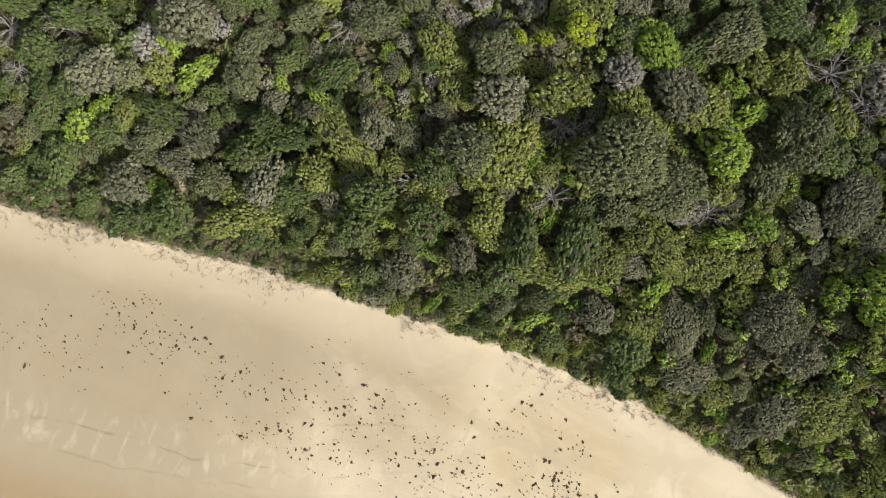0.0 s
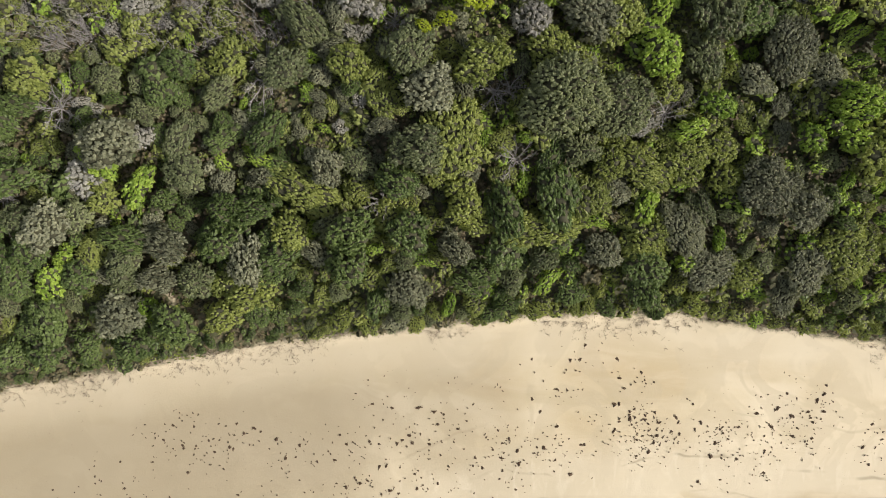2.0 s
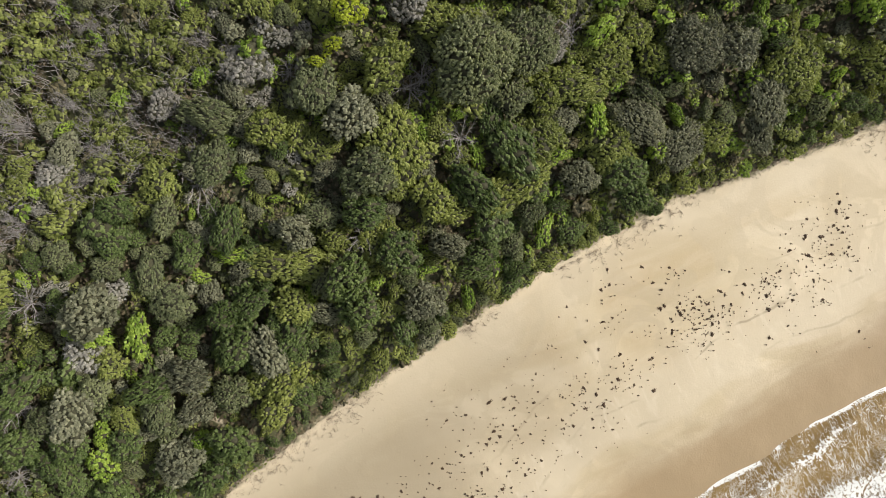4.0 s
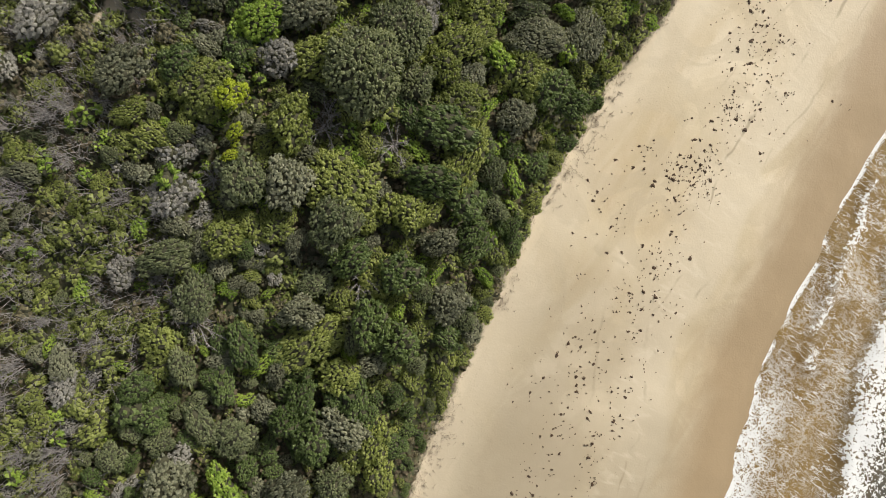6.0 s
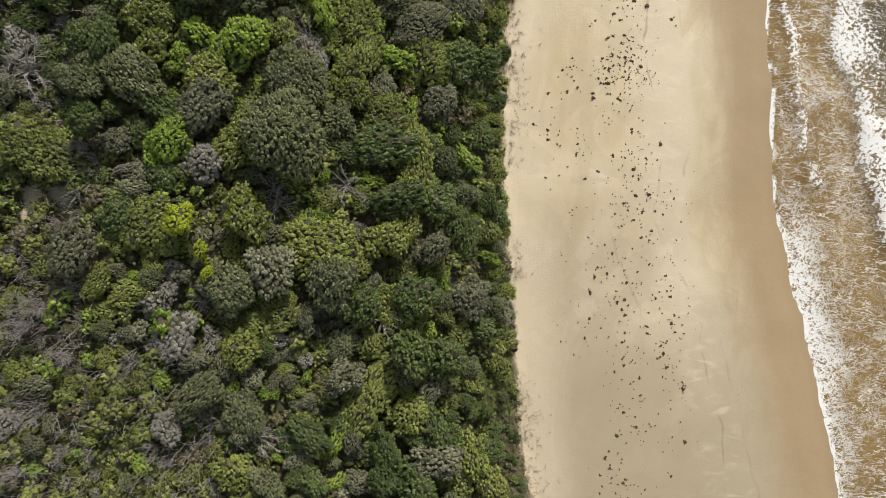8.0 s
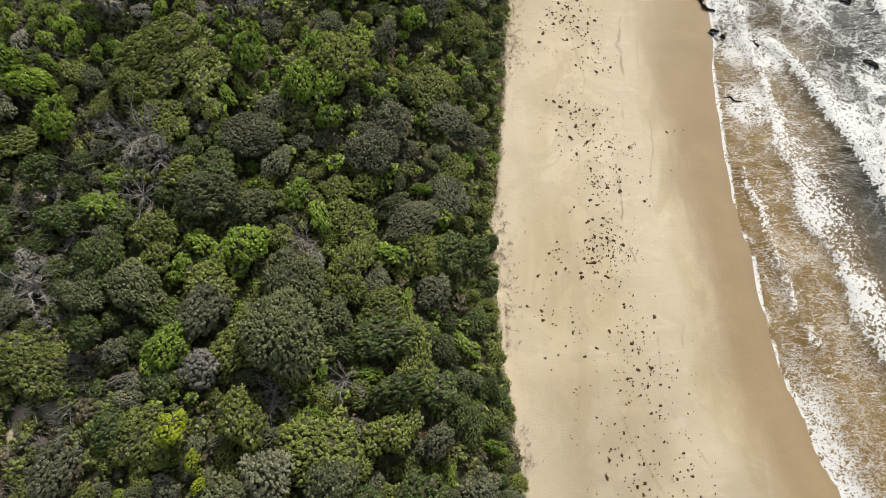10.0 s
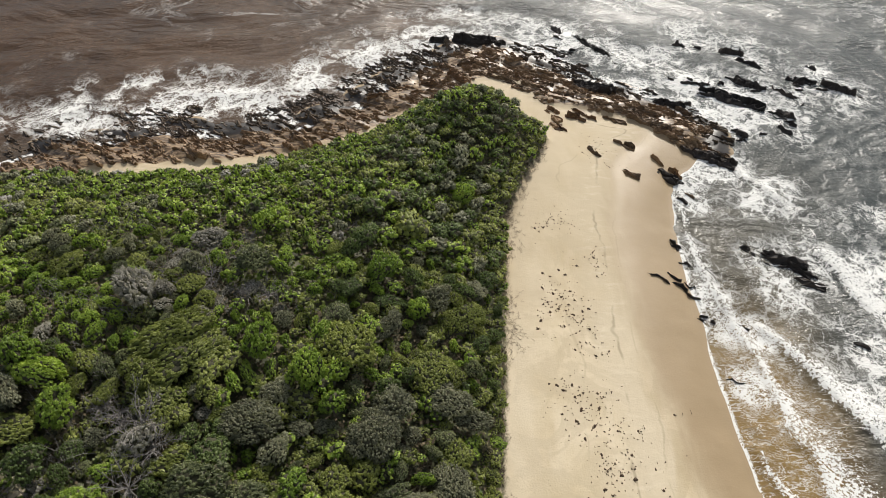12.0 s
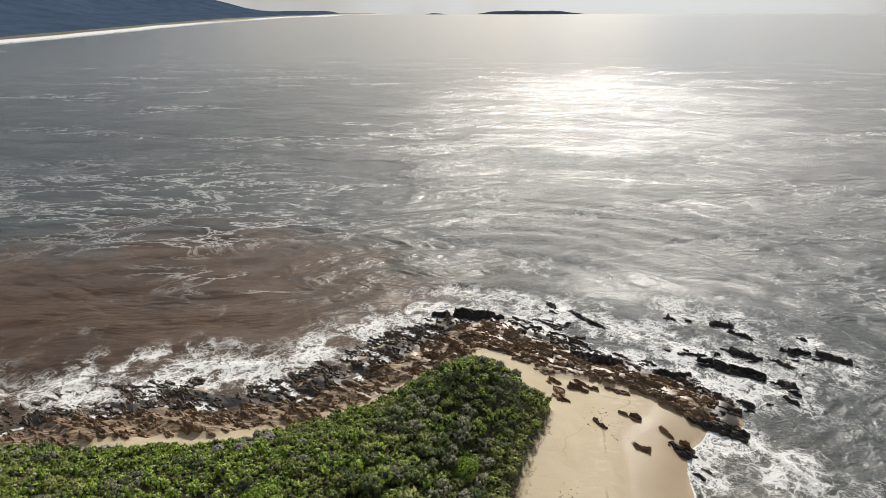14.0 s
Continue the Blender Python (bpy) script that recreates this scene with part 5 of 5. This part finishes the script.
    for i in range(n):
        x, y = xs[i], ys[i]
        if e[i] < 0.5 or x < -44 - 0.75 * max(y - 10, 0):
            continue
        rough = y < 12 and x < -15 - 0.55 * max(y + 16, 0)
        r = (0.45 + 0.5 * dice[i] * (0.7 + 0.6 * tone[i])) * (1.35 if rough else 1.0)
        if any((x - hx) ** 2 + (y - hy) ** 2 < (hr + 0.4 * r) ** 2 for hx, hy, hr in HOLLOWS):
            continue
        cx, cy = int(x // cell), int(y // cell)
        if any((x - a) ** 2 + (y - b) ** 2 < ((0.5 if rough else 0.6) * (r + q)) ** 2 for u in (-1, 0, 1) for w in (-1, 0, 1) for a, b, q in taken.get((cx + u, cy + w), ())):
            continue
        t = tone[i] + 0.35 * (dice[i] * 13 % 1 - 0.5)
        kind = "brown" if t < 0.42 else "olive" if t < 0.54 else "green" if t > 0.66 else "silver" if dice[i] * 17 % 1 < 0.2 else "grey" if dice[i] * 17 % 1 < 0.5 else "olive"
        slope = y > 2 and -22 < x
        if slope:
            r *= 1.2
            kind = "green" if dice[i] * 71 % 1 < 0.42 else "olive" if dice[i] * 71 % 1 < 0.85 else kind
        if y < -14 and e[i] < 8:
            kind = "dark" if dice[i] * 71 % 1 < 0.6 else "brown"
        if (rough and kind == "brown" and dice[i] * 19 % 1 < 0.8) or (y > 34 and x < -8):
            kind = "green" if dice[i] * 41 % 1 < (0.12 if rough else 0.45) else "olive"
        put(x, y, r)
        low_rows.append((kind, x, y, zs[i] + 0.1 + 0.25 * rough + 0.4 * slope, r, turn[i], i % 5))
    joined("low_heath", low_rows, "low olive, brown and grey heath between taller bushes", "heath", 1.7)


fill_scrub()


def build_stems():
    """Thin grey stems that stand up through the low heath."""
    n = 9000
    xs, ys = rng.uniform(-44, -12, n), rng.uniform(-36, 62, n)
    patch = fbm(xs, ys, 6, 55, 3)
    rough = (ys < 12) & (xs < -15 - 0.55 * np.maximum(ys + 16, 0))
    west = (ys > 12) & (xs < -30)
    ok = (rough & (patch > 0.40)) | (west & (patch > 0.56) & (rng.uniform(size=n) < 0.6)) | ((patch > 0.66) & (rng.uniform(size=n) < 0.4))
    xs, ys = xs[ok], ys[ok]
    verts, faces = [], []
    for x, y, z in zip(xs, ys, heights(xs, ys)):
        lean = Vector(rng.normal(scale=(0.22, 0.22, 0.05)))
        foot, tall = Vector((x, y, z - 0.1)), rng.uniform(1.5, 2.9)
        bend = foot + (Vector((0, 0, 1)) + lean) * tall * 0.55
        tip = bend + (Vector((0, 0, 1)) + lean * 2.2) * tall * 0.45
        limb(verts, faces, foot, bend, 0.030, 0.022, 3)
        limb(verts, faces, bend, tip, 0.022, 0.008, 3)
        for k in range(4):
            c = foot.lerp(bend, rng.uniform(0.6, 1)) if k < 2 else bend.lerp(tip, rng.uniform(0, 0.8))
            limb(verts, faces, c, c + Vector(rng.normal(scale=(0.22, 0.22, 0.1))) + Vector((0, 0, rng.uniform(0.25, 0.6))), 0.014, 0.006, 3)
    tagged(new("bare_stems", mesh_from("bare_stems", verts, faces, DEAD)), "thin bare grey stems standing in low heath", "dead stems", kind="stuff")


build_stems()


def build_understory():
    """Low tufts that fill the gaps between the bushes."""
    n = 150000
    xs, ys = rng.uniform(-70, 19, n), rng.uniform(-50, 96, n)
    e = shore_distance(xs, ys, SCRUB)
    ok = (e > 0.1) & (xs > -42 - 0.75 * np.maximum(ys - 10, 0))
    for hx, hy, hr in HOLLOWS:
        ok &= np.hypot(xs - hx, ys - hy) > hr * 0.8
    xs, ys = xs[ok], ys[ok]
    n = len(xs)
    zs = heights(xs, ys) + rng.uniform(0.05, 1.0, n) * np.clip(shore_distance(xs, ys, SCRUB) * 0.25, 0.12, 1)
    pos = np.stack([xs, ys, zs], -1)
    face = np.stack([rng.normal(scale=0.5, size=n), rng.normal(scale=0.5, size=n), np.ones(n)], -1)
    face /= np.linalg.norm(face, axis=1)[:, None]
    side = np.cross(face, rng.normal(size=(n, 3)))
    side /= np.linalg.norm(side, axis=1)[:, None]
    up = np.cross(face, side)
    sz = rng.uniform(0.11, 0.27, n)[:, None]
    quad = np.stack([pos - up * sz, pos + side * sz * 0.7 + face * 0.05, pos + up * sz, pos - side * sz * 0.7 + face * 0.05], 1).reshape(-1, 3)
    me = bpy.data.meshes.new("understory")
    me.vertices.add(4 * n)
    me.vertices.foreach_set("co", quad.ravel())
    me.loops.add(4 * n)
    me.loops.foreach_set("vertex_index", np.arange(4 * n, dtype=np.int32))
    me.polygons.add(n)
    me.polygons.foreach_set("loop_start", np.arange(0, 4 * n, 4, dtype=np.int32))
    for mat in ("olive", "dark"):
        me.materials.append(LEAVES[mat])
    me.materials.append(LITTER)
    patch = fbm(xs, ys, 5, 51) + 0.25 * (rng.uniform(size=n) - 0.5)
    me.polygons.foreach_set("material_index", np.digitize(patch, (0.48, 0.53)).astype(np.int32))
    me.update(calc_edges=True)
    tagged(new("understory", me), "low tangled olive and green ground cover between bushes", "ground cover", kind="stuff")


build_understory()


# ---- rocks ----
def rock_mesh(seed, length, width, tall, mat, nv=23):
    """A tilted bedded ridge: sharp steps between the beds, broken ends, rough faces."""
    r = np.random.default_rng(seed)
    nu = max(10, int(length / 0.30))
    off = r.uniform(0, 500)
    u = np.linspace(-1, 1, nu)[:, None] * np.ones(nv)
    v = np.ones((nu, 1)) * np.linspace(-1, 1, nv)
    lu, lv = u * length / 2 + off, v * width / 2
    bed = np.floor((v + 1) * (2.0 + 1.6 * width) + 0.5 * vnoise(lu, lv * 0, 4.0, seed))
    cut = vnoise(lu * 1.0, bed * 7.0, 1.1, seed + 6)
    taper = np.clip(1 - np.abs(u + 0.5 * (vnoise(bed * 9, bed * 0, 1.0, seed + 7) - 0.5)) ** 6, 0.0, 1) ** 0.5
    x = u * length / 2 + (fbm(lu, lv, 0.8, seed) - 0.5) * 0.9
    y = v * width / 2 * (0.35 + 0.65 * taper) + 0.25 * width * (vnoise(lu, lv * 0, 3.0, seed + 2) - 0.5) + 0.75 * (vnoise(lu, lv, 0.7, seed + 8) - 0.5)
    crest = np.clip(1 - np.abs(v + 0.2) ** 1.6, 0, 1)
    z = tall * taper * crest * (0.30 + 0.55 * hash2(bed, bed * 0 + seed, 3) + 0.7 * np.floor(cut * 4) / 4)
    z = np.where(cut < 0.24, z * 0.25, z) + (0.35 + 0.3 * min(width, 2.0)) * (fbm(lu, lv, 0.6, seed + 5) - 0.5) - 0.25
    z[:, 0] = z[:, -1] = -0.9
    z[0] = z[-1] = -0.9
    co = np.stack([x, y, z], -1).reshape(-1, 3)
    faces = [(i * nv + j, (i + 1) * nv + j, (i + 1) * nv + j + 1, i * nv + j + 1) for i in range(nu - 1) for j in range(nv - 1)]
    return mesh_from("rock", [tuple(c) for c in co], faces, mat)


def set_rock(seed, ax, ay, bx, by, width, tall, mat, label, group):
    x, y = (ax + bx) / 2, (ay + by) / 2
    length = math.hypot(bx - ax, by - ay) + 0.4
    ob = new("rock", rock_mesh(seed, length, width * 1.1, tall, mat))
    ob.matrix_basis = pose(x, y, max(-0.15, height_at(x, y)), 0, 0, math.degrees(math.atan2(by - ay, bx - ax)))
    return tagged(ob, label, "rock", group)


def build_rocks():
    seed = 1000
    for rows, mat, label, rise in (
            (ROCKS_DARK, ROCK_DARK, "wet black bedded rock awash in white surf", 1.5),
            (ROCKS_SURF, ROCK_DARK, "dark wet rock at the edge of the surf", 1.0),
            (ROCKS_BROWN, ROCK_BROWN, "brown layered rock ledge at the headland's tip", 1.2),
            (ROCKS_FOOT, ROCK_RUST, "rusty brown rock at the foot of the headland", 1.5)):
        for ax, ay, bx, by, w in rows:
            seed += 1
            if math.hypot(bx - ax, by - ay) > (4 if mat in (ROCK_BROWN, ROCK_RUST) else 3.2 if w < 1.1 else 99):
                # A broken outcrop: thin slabs side by side along the strike
                ln = math.hypot(bx - ax, by - ay)
                nx, ny = -(by - ay) / ln, (bx - ax) / ln
                for k in range(4):
                    seed += 1
                    a = rng.uniform(0.0, 0.72)
                    c, o = min(1.0, a + rng.uniform(0.18, 0.45)), rng.uniform(-0.65, 0.65) * w
                    set_rock(seed, ax + (bx - ax) * a + nx * o, ay + (by - ay) * a + ny * o, ax + (bx - ax) * c + nx * o, ay + (by - ay) * c + ny * o,
                             w * rng.uniform(0.35, 0.75), rise * rng.uniform(0.25, 0.75), mat, label, "headland rocks")
                continue
            set_rock(seed, ax, ay, bx, by, w, rise * (0.45 + 0.22 * w), mat, label, "headland rocks")
            if rows is ROCKS_DARK:
                for k in range(2):
                    seed += 1
                    sx, sy = rng.normal(scale=(2.6, 2.0))
                    turn, half = -0.55 + rng.normal() * 0.3, rng.uniform(0.4, 1.1)
                    cx, cy = (ax + bx) / 2 + sx, (ay + by) / 2 + sy
                    set_rock(seed, cx - half * math.cos(turn), cy - half * math.sin(turn), cx + half * math.cos(turn), cy + half * math.sin(turn),
                             rng.uniform(0.6, 1.2), rng.uniform(0.6, 1.0), mat, "small wet black rock breaking through the surf", "headland rocks")
            # Lower slabs lie beside the main ridge
            for k in range(2 if w > 1.5 else 0):
                seed += 1
                q = rng.uniform(-1, 1, 4)
                dx, dy = q[0] * 1.5 + (by - ay) * 0.12 * q[1], q[1] * 1.4 * w
                cut = 0.25 + 0.2 * abs(q[2])
                mx, my = (ax + bx) / 2 + dx + (bx - ax) * 0.3 * q[3], (ay + by) / 2 + dy * 0.7 + (by - ay) * 0.3 * q[3]
                set_rock(seed, mx - (bx - ax) * cut, my - (by - ay) * cut, mx + (bx - ax) * cut, my + (by - ay) * cut, w * 0.5, 0.6, mat, label, "headland rocks")


build_rocks()


def build_rubble():
    """The bedded slabs and broken blocks of the rocky shore."""
    protos = [(rock_mesh(2000 + k, 4.6, 0.9, 0.55, ROCK_BROWN, 11), rock_mesh(2100 + k, 3.4, 1.1, 0.6, ROCK_SHORE, 11)) for k in range(7)]
    n, made, rest = 12000, 0, []
    xs, ys = rng.uniform(-84, 52, n), rng.uniform(76, 126, n)
    d, e = coast(xs, ys), shore_distance(xs, ys, SCRUB)
    rock, step = ledges(xs, ys, d, e)
    zs, group = heights(xs, ys), fbm(xs, ys, 7, 81)
    for i in range(n):
        x, y = xs[i], ys[i]
        reef = -9 < d[i] < 0 and group[i] > 0.58 and y > 84 and x < 30
        if not reef and (rock[i] < 0.45 or e[i] > -1.2 or rng.uniform() > 0.55):
            continue
        dark = d[i] < 0.5 + 1.5 * (group[i] - 0.5)
        k = 0.25 + 0.75 * rng.uniform() ** 1.7
        m = pose(x, y, max(zs[i], -0.1) + 0.08, rng.uniform(-8, 8), rng.uniform(-5, 5), -33 + rng.normal() * 7) @ Matrix.Diagonal((k * rng.uniform(0.55, 1.2), k * rng.uniform(0.8, 1.3), k, 1))
        if made < 95 and k > 0.45:
            ob = new("rock", protos[i % 7][1 if dark else 0])
            ob.matrix_basis = m
            tagged(ob, "dark wet rock slab on the foaming shore" if dark else "brown bedded rock slab beside pale sand", "rock", "shore rocks")
            made += 1
        else:
            rest.append((m, i % 7, dark))
        if len(rest) > 2000:
            break
    for dark, name, label in ((True, "reef_rubble", "dark wet broken rock awash on the shore"), (False, "ledge_rubble", "brown broken bedded rock along the shore")):
        verts, faces = [], []
        for m, v, q in rest:
            if q == dark:
                co, fs = arrays_of(protos[v][1 if dark else 0])
                a, base = np.array(m), len(verts)
                verts += [tuple(c) for c in co @ a[:3, :3].T + a[:3, 3]]
                faces += [tuple(w + base for w in f) for f in fs]
        tagged(new(name, mesh_from(name, verts, faces, ROCK_SHORE if dark else ROCK_BROWN)), label, "rocks", kind="stuff")


build_rubble()


# ---- kelp on the beach ----
def kelp_mesh(seed):
    """A small heap of matted fronds."""
    r = np.random.default_rng(seed)
    verts, faces = [], []
    for k in range(3):
        cx, cy, rad = r.uniform(-0.12, 0.12), r.uniform(-0.10, 0.10), r.uniform(0.09, 0.18)
        base = len(verts)
        for ring, (rr, z) in enumerate(((1.0, -0.02), (0.7, 0.07), (0.2, 0.11))):
            for q in range(6):
                a = q * math.pi / 3 + r.uniform(-0.3, 0.3)
                w = rr * rad * r.uniform(0.7, 1.3)
                verts.append((cx + w * math.cos(a), cy + w * math.sin(a), z * r.uniform(0.7, 1.3)))
        for ring in range(2):
            for q in range(6):
                q2 = (q + 1) % 6
                faces.append((base + ring * 6 + q, base + ring * 6 + q2, base + ring * 6 + 6 + q2, base + ring * 6 + 6 + q))
        faces.append(tuple(base + 12 + q for q in range(6)))
    for k in range(4):
        a, length = r.uniform(0, 6.28), r.uniform(0.15, 0.32)
        base, w = len(verts), 0.03
        for j in range(4):
            u = j / 3
            ang = a + u * r.uniform(-0.8, 0.8)
            px, py = u * length * math.cos(ang), u * length * math.sin(ang)
            z = 0.07 * (1 - u) + 0.02
            verts += [(px - w * math.sin(ang), py + w * math.cos(ang), z), (px + w * math.sin(ang), py - w * math.cos(ang), z), (px, py, z + 0.03)]
        for j in range(3):
            b = base + 3 * j
            faces += [(b, b + 2, b + 5, b + 3), (b + 2, b + 1, b + 4, b + 5)]
    return mesh_from("kelp", verts, faces, KELP)


# Drifts of kelp: x, y, spread across, spread along, pieces
DRIFTS_NORTH = [
    (16.2, 38.0, 2.3, 2.0, 22), (16.7, 33.2, 2.0, 1.7, 24), (17.7, 28.6, 1.7, 1.7, 20), (17.9, 20.5, 1.9, 2.4, 44), (12.5, 20.8, 1.2, 1.2, 5),
    (11.1, 13.4, 0.7, 0.7, 4), (14.6, 12.9, 0.7, 0.9, 4), (19.7, 9.9, 1.6, 4.1, 20), (18.3, 4.2, 2.9, 3.2, 30), (23.6, -0.8, 1.3, 4.6, 24),
    (19.9, -6.2, 2.9, 2.9, 26), (14.8, 51.2, 1.5, 2.1, 24), (20.8, 58.6, 1.7, 0.7, 8), (16.6, 66.7, 1.3, 0.8, 14), (17.8, 45.8, 1.6, 2.3, 18)]
DRIFTS_SOUTH = [
    (20.2, -25.3, 1.7, 3.5, 26), (26.1, -32.1, 2.9, 5.2, 22), (19.7, -20.4, 1.2, 2.3, 12), (23.1, -9.8, 2.3, 5.2, 28), (21.8, -14.9, 2.9, 7.5, 16),
    (20.6, 8.9, 2.3, 3.5, 10), (15.5, -2.0, 2.0, 4.0, 10), (20.0, 25.0, 2.5, 12.0, 16), (27.0, 86.0, 4.0, 5.0, 16)]


# Larger clumps, each at its place
KELP_SOUTH = [
    (23.7, -24.9), (29.6, -34.1), (21.0, -25.6), (20.5, -27.5), (19.0, -18.4), (20.6, -13.8), (25.9, -19.9), (27.1, -16.4), (25.6, -31.4), (22.8, -28.6),
    (21.0, -20.9), (18.6, -20.2), (24.8, -9.0), (24.3, -7.6), (22.3, 1.3), (22.6, 6.8), (25.5, -5.4), (22.4, -5.0), (16.4, -4.6), (20.1, -4.0),
    (24.1, 0.3), (24.7, -1.8), (22.5, -5.7), (25.0, -4.5), (19.9, -6.8), (24.0, -6.9), (20.0, -16.1), (26.6, -11.1), (22.0, -10.2), (20.3, -9.1),
    (18.4, 2.1), (16.7, -0.4), (18.0, 0.0), (16.3, -1.9), (20.1, -0.7), (21.3, 4.0), (22.2, 3.8), (19.2, -2.8)]
KELP_MIDDLE = [
    (15.7, 32.3), (19.6, 33.4), (21.9, 33.4), (26.7, 35.8), (20.5, 30.6), (17.5, 28.7), (16.9, 26.7), (15.0, 25.8), (22.8, 29.1), (20.3, 27.9),
    (23.0, 26.9), (16.9, 24.4), (12.0, 20.4), (16.0, 22.0), (17.0, 22.6), (17.9, 23.8), (17.2, 21.4), (19.2, 22.0), (20.0, 21.6), (18.9, 20.3),
    (15.3, 18.3), (10.7, 17.9), (12.6, 18.2), (9.4, 14.6), (18.1, 17.9), (11.0, 13.2), (14.1, 13.0), (14.0, 11.9), (19.6, 15.0), (11.0, 9.3),
    (17.8, 12.1), (15.0, 9.5), (16.3, 10.4), (22.7, 13.8), (20.1, 11.0), (19.3, 7.4), (20.4, 8.3), (21.8, 8.5)]
KELP_NORTH = [
    (20.2, 60.0), (21.4, 60.0), (13.3, 51.1), (12.4, 49.2), (17.2, 53.5), (15.3, 39.0), (13.6, 35.2), (15.1, 34.4), (16.3, 21.0), (16.7, 19.5), (17.1, 18.4),
    (15.3, 17.8), (17.9, 18.1), (16.4, 24.1), (17.9, 67.7), (13.7, 65.4), (15.9, 35.9), (18.3, 50.2), (21.3, 56.4), (16.1, 50.2), (18.7, 47.4), (13.5, 53.9)]
KELP_FAR = [
    (14.2, 64.6), (15.6, 66.5), (16.7, 67.3), (15.0, 65.6), (21.5, 61.0), (18.8, 58.2), (13.9, 56.5), (14.8, 56.0), (16.1, 57.2), (16.9, 56.4), (14.8, 53.0),
    (15.8, 52.4), (16.6, 51.2), (17.5, 52.0), (15.1, 50.4), (14.1, 49.8), (17.0, 49.5), (18.2, 48.9), (19.2, 50.6), (12.7, 48.4), (15.6, 47.6), (12.2, 47.1),
    (20.6, 44.0), (18.8, 43.3), (16.4, 44.0), (12.6, 39.1), (13.5, 38.9), (16.4, 38.0), (17.1, 36.5), (18.0, 36.2), (15.4, 37.4), (14.2, 38.3), (17.1, 33.9),
    (17.2, 30.6), (18.5, 29.6), (18.9, 28.3), (18.1, 24.6), (18.4, 22.3), (15.8, 19.9)]


def build_kelp():
    forms = [kelp_mesh(500 + k) for k in range(8)]
    spots = []
    for x, y, sx, sy, count in DRIFTS_NORTH + DRIFTS_SOUTH:
        for k in range(int(count * (1.0 if y > 10 else 0.75))):
            spots.append((x + rng.normal() * sx * 0.8, y + rng.normal() * sy * 0.8))
    known = KELP_SOUTH + KELP_MIDDLE + KELP_NORTH + KELP_FAR
    sp = np.array(known + spots)
    d, e = shore_distance(sp[:, 0], sp[:, 1], COAST), shore_distance(sp[:, 0], sp[:, 1], SCRUB)
    zs = heights(sp[:, 0], sp[:, 1])
    crumbs = []
    made = 0
    order = np.concatenate([np.arange(len(known)), len(known) + rng.permutation(len(spots))])
    for i in order:
        if d[i] < 5 or e[i] > -1.5:
            continue
        k = rng.uniform(0.6, 1.05) if i < len(known) else 0.30 + 0.45 * rng.uniform() ** 2.6
        m = pose(sp[i, 0], sp[i, 1], zs[i], 0, 0, rng.uniform(0, 360)) @ Matrix.Diagonal((k * rng.uniform(0.8, 1.5), k, k, 1))
        if made < 295:
            ob = new("kelp_clump", forms[i % 8])
            ob.matrix_basis = m
            tagged(ob, "small dark brown clump of washed-up kelp on sand", "seaweed", "kelp clumps on the beach")
            made += 1
        else:
            crumbs.append((m, i % 8))
    # Shreds between the clumps
    for i in order:
        if d[i] < 5 or e[i] > -1.5:
            continue
        for q in range(3):
            x, y = sp[i, 0] + rng.normal() * 1.2, sp[i, 1] + rng.normal() * 1.2
            k = rng.uniform(0.15, 0.36)
            crumbs.append((pose(x, y, zs[i] + 0.01, 0, 0, rng.uniform(0, 360)) @ Matrix.Diagonal((k * 1.6, k, k, 1)), i % 8))
    verts, faces = [], []
    for m, v in crumbs:
        co, fs = arrays_of(forms[v])
        a, base = np.array(m), len(verts)
        verts += [tuple(c) for c in co @ a[:3, :3].T + a[:3, 3]]
        faces += [tuple(q + base for q in f) for f in fs]
    tagged(new("kelp_shreds", mesh_from("kelp_shreds", verts, faces, KELP)), "scattered dark shreds of dried kelp on sand", "seaweed", kind="stuff")


build_kelp()


def build_brush():
    """Dry twigs and runners along the foot of the dune."""
    r = np.random.default_rng(77)
    verts, faces = [], []
    edge = SCRUB[(SCRUB[:, 1] > -60) & (SCRUB[:, 1] < 90) & (SCRUB[:, 0] > 4)]
    ys = r.uniform(-48, 87, 3000)
    xs = np.interp(ys, edge[:, 1], edge[:, 0]) + np.abs(r.normal(size=3000)) * (0.35 + 0.9 * smooth(0.4, 0.8, vnoise(ys, ys * 0, 4, 4))) - 0.7
    zs = heights(xs, ys)
    for x, y, z in zip(xs, ys, zs):
        for k in range(6):
            a = r.uniform(0, 6.28)
            reach = r.uniform(0.12, 0.42)
            tip = (x + reach * math.cos(a), y + reach * math.sin(a), z + r.uniform(0.05, 0.3))
            limb(verts, faces, (x, y, z - 0.05), tip, 0.014, 0.006, 3)
    tagged(new("dry_brush", mesh_from("dry_brush", verts, faces, BRUSH)), "dry brown twigs along the foot of the dune", "brush", kind="stuff")


BRUSH = bark_material("dry_twigs", (0.13, 0.10, 0.075), (0.34, 0.275, 0.215))
build_brush()
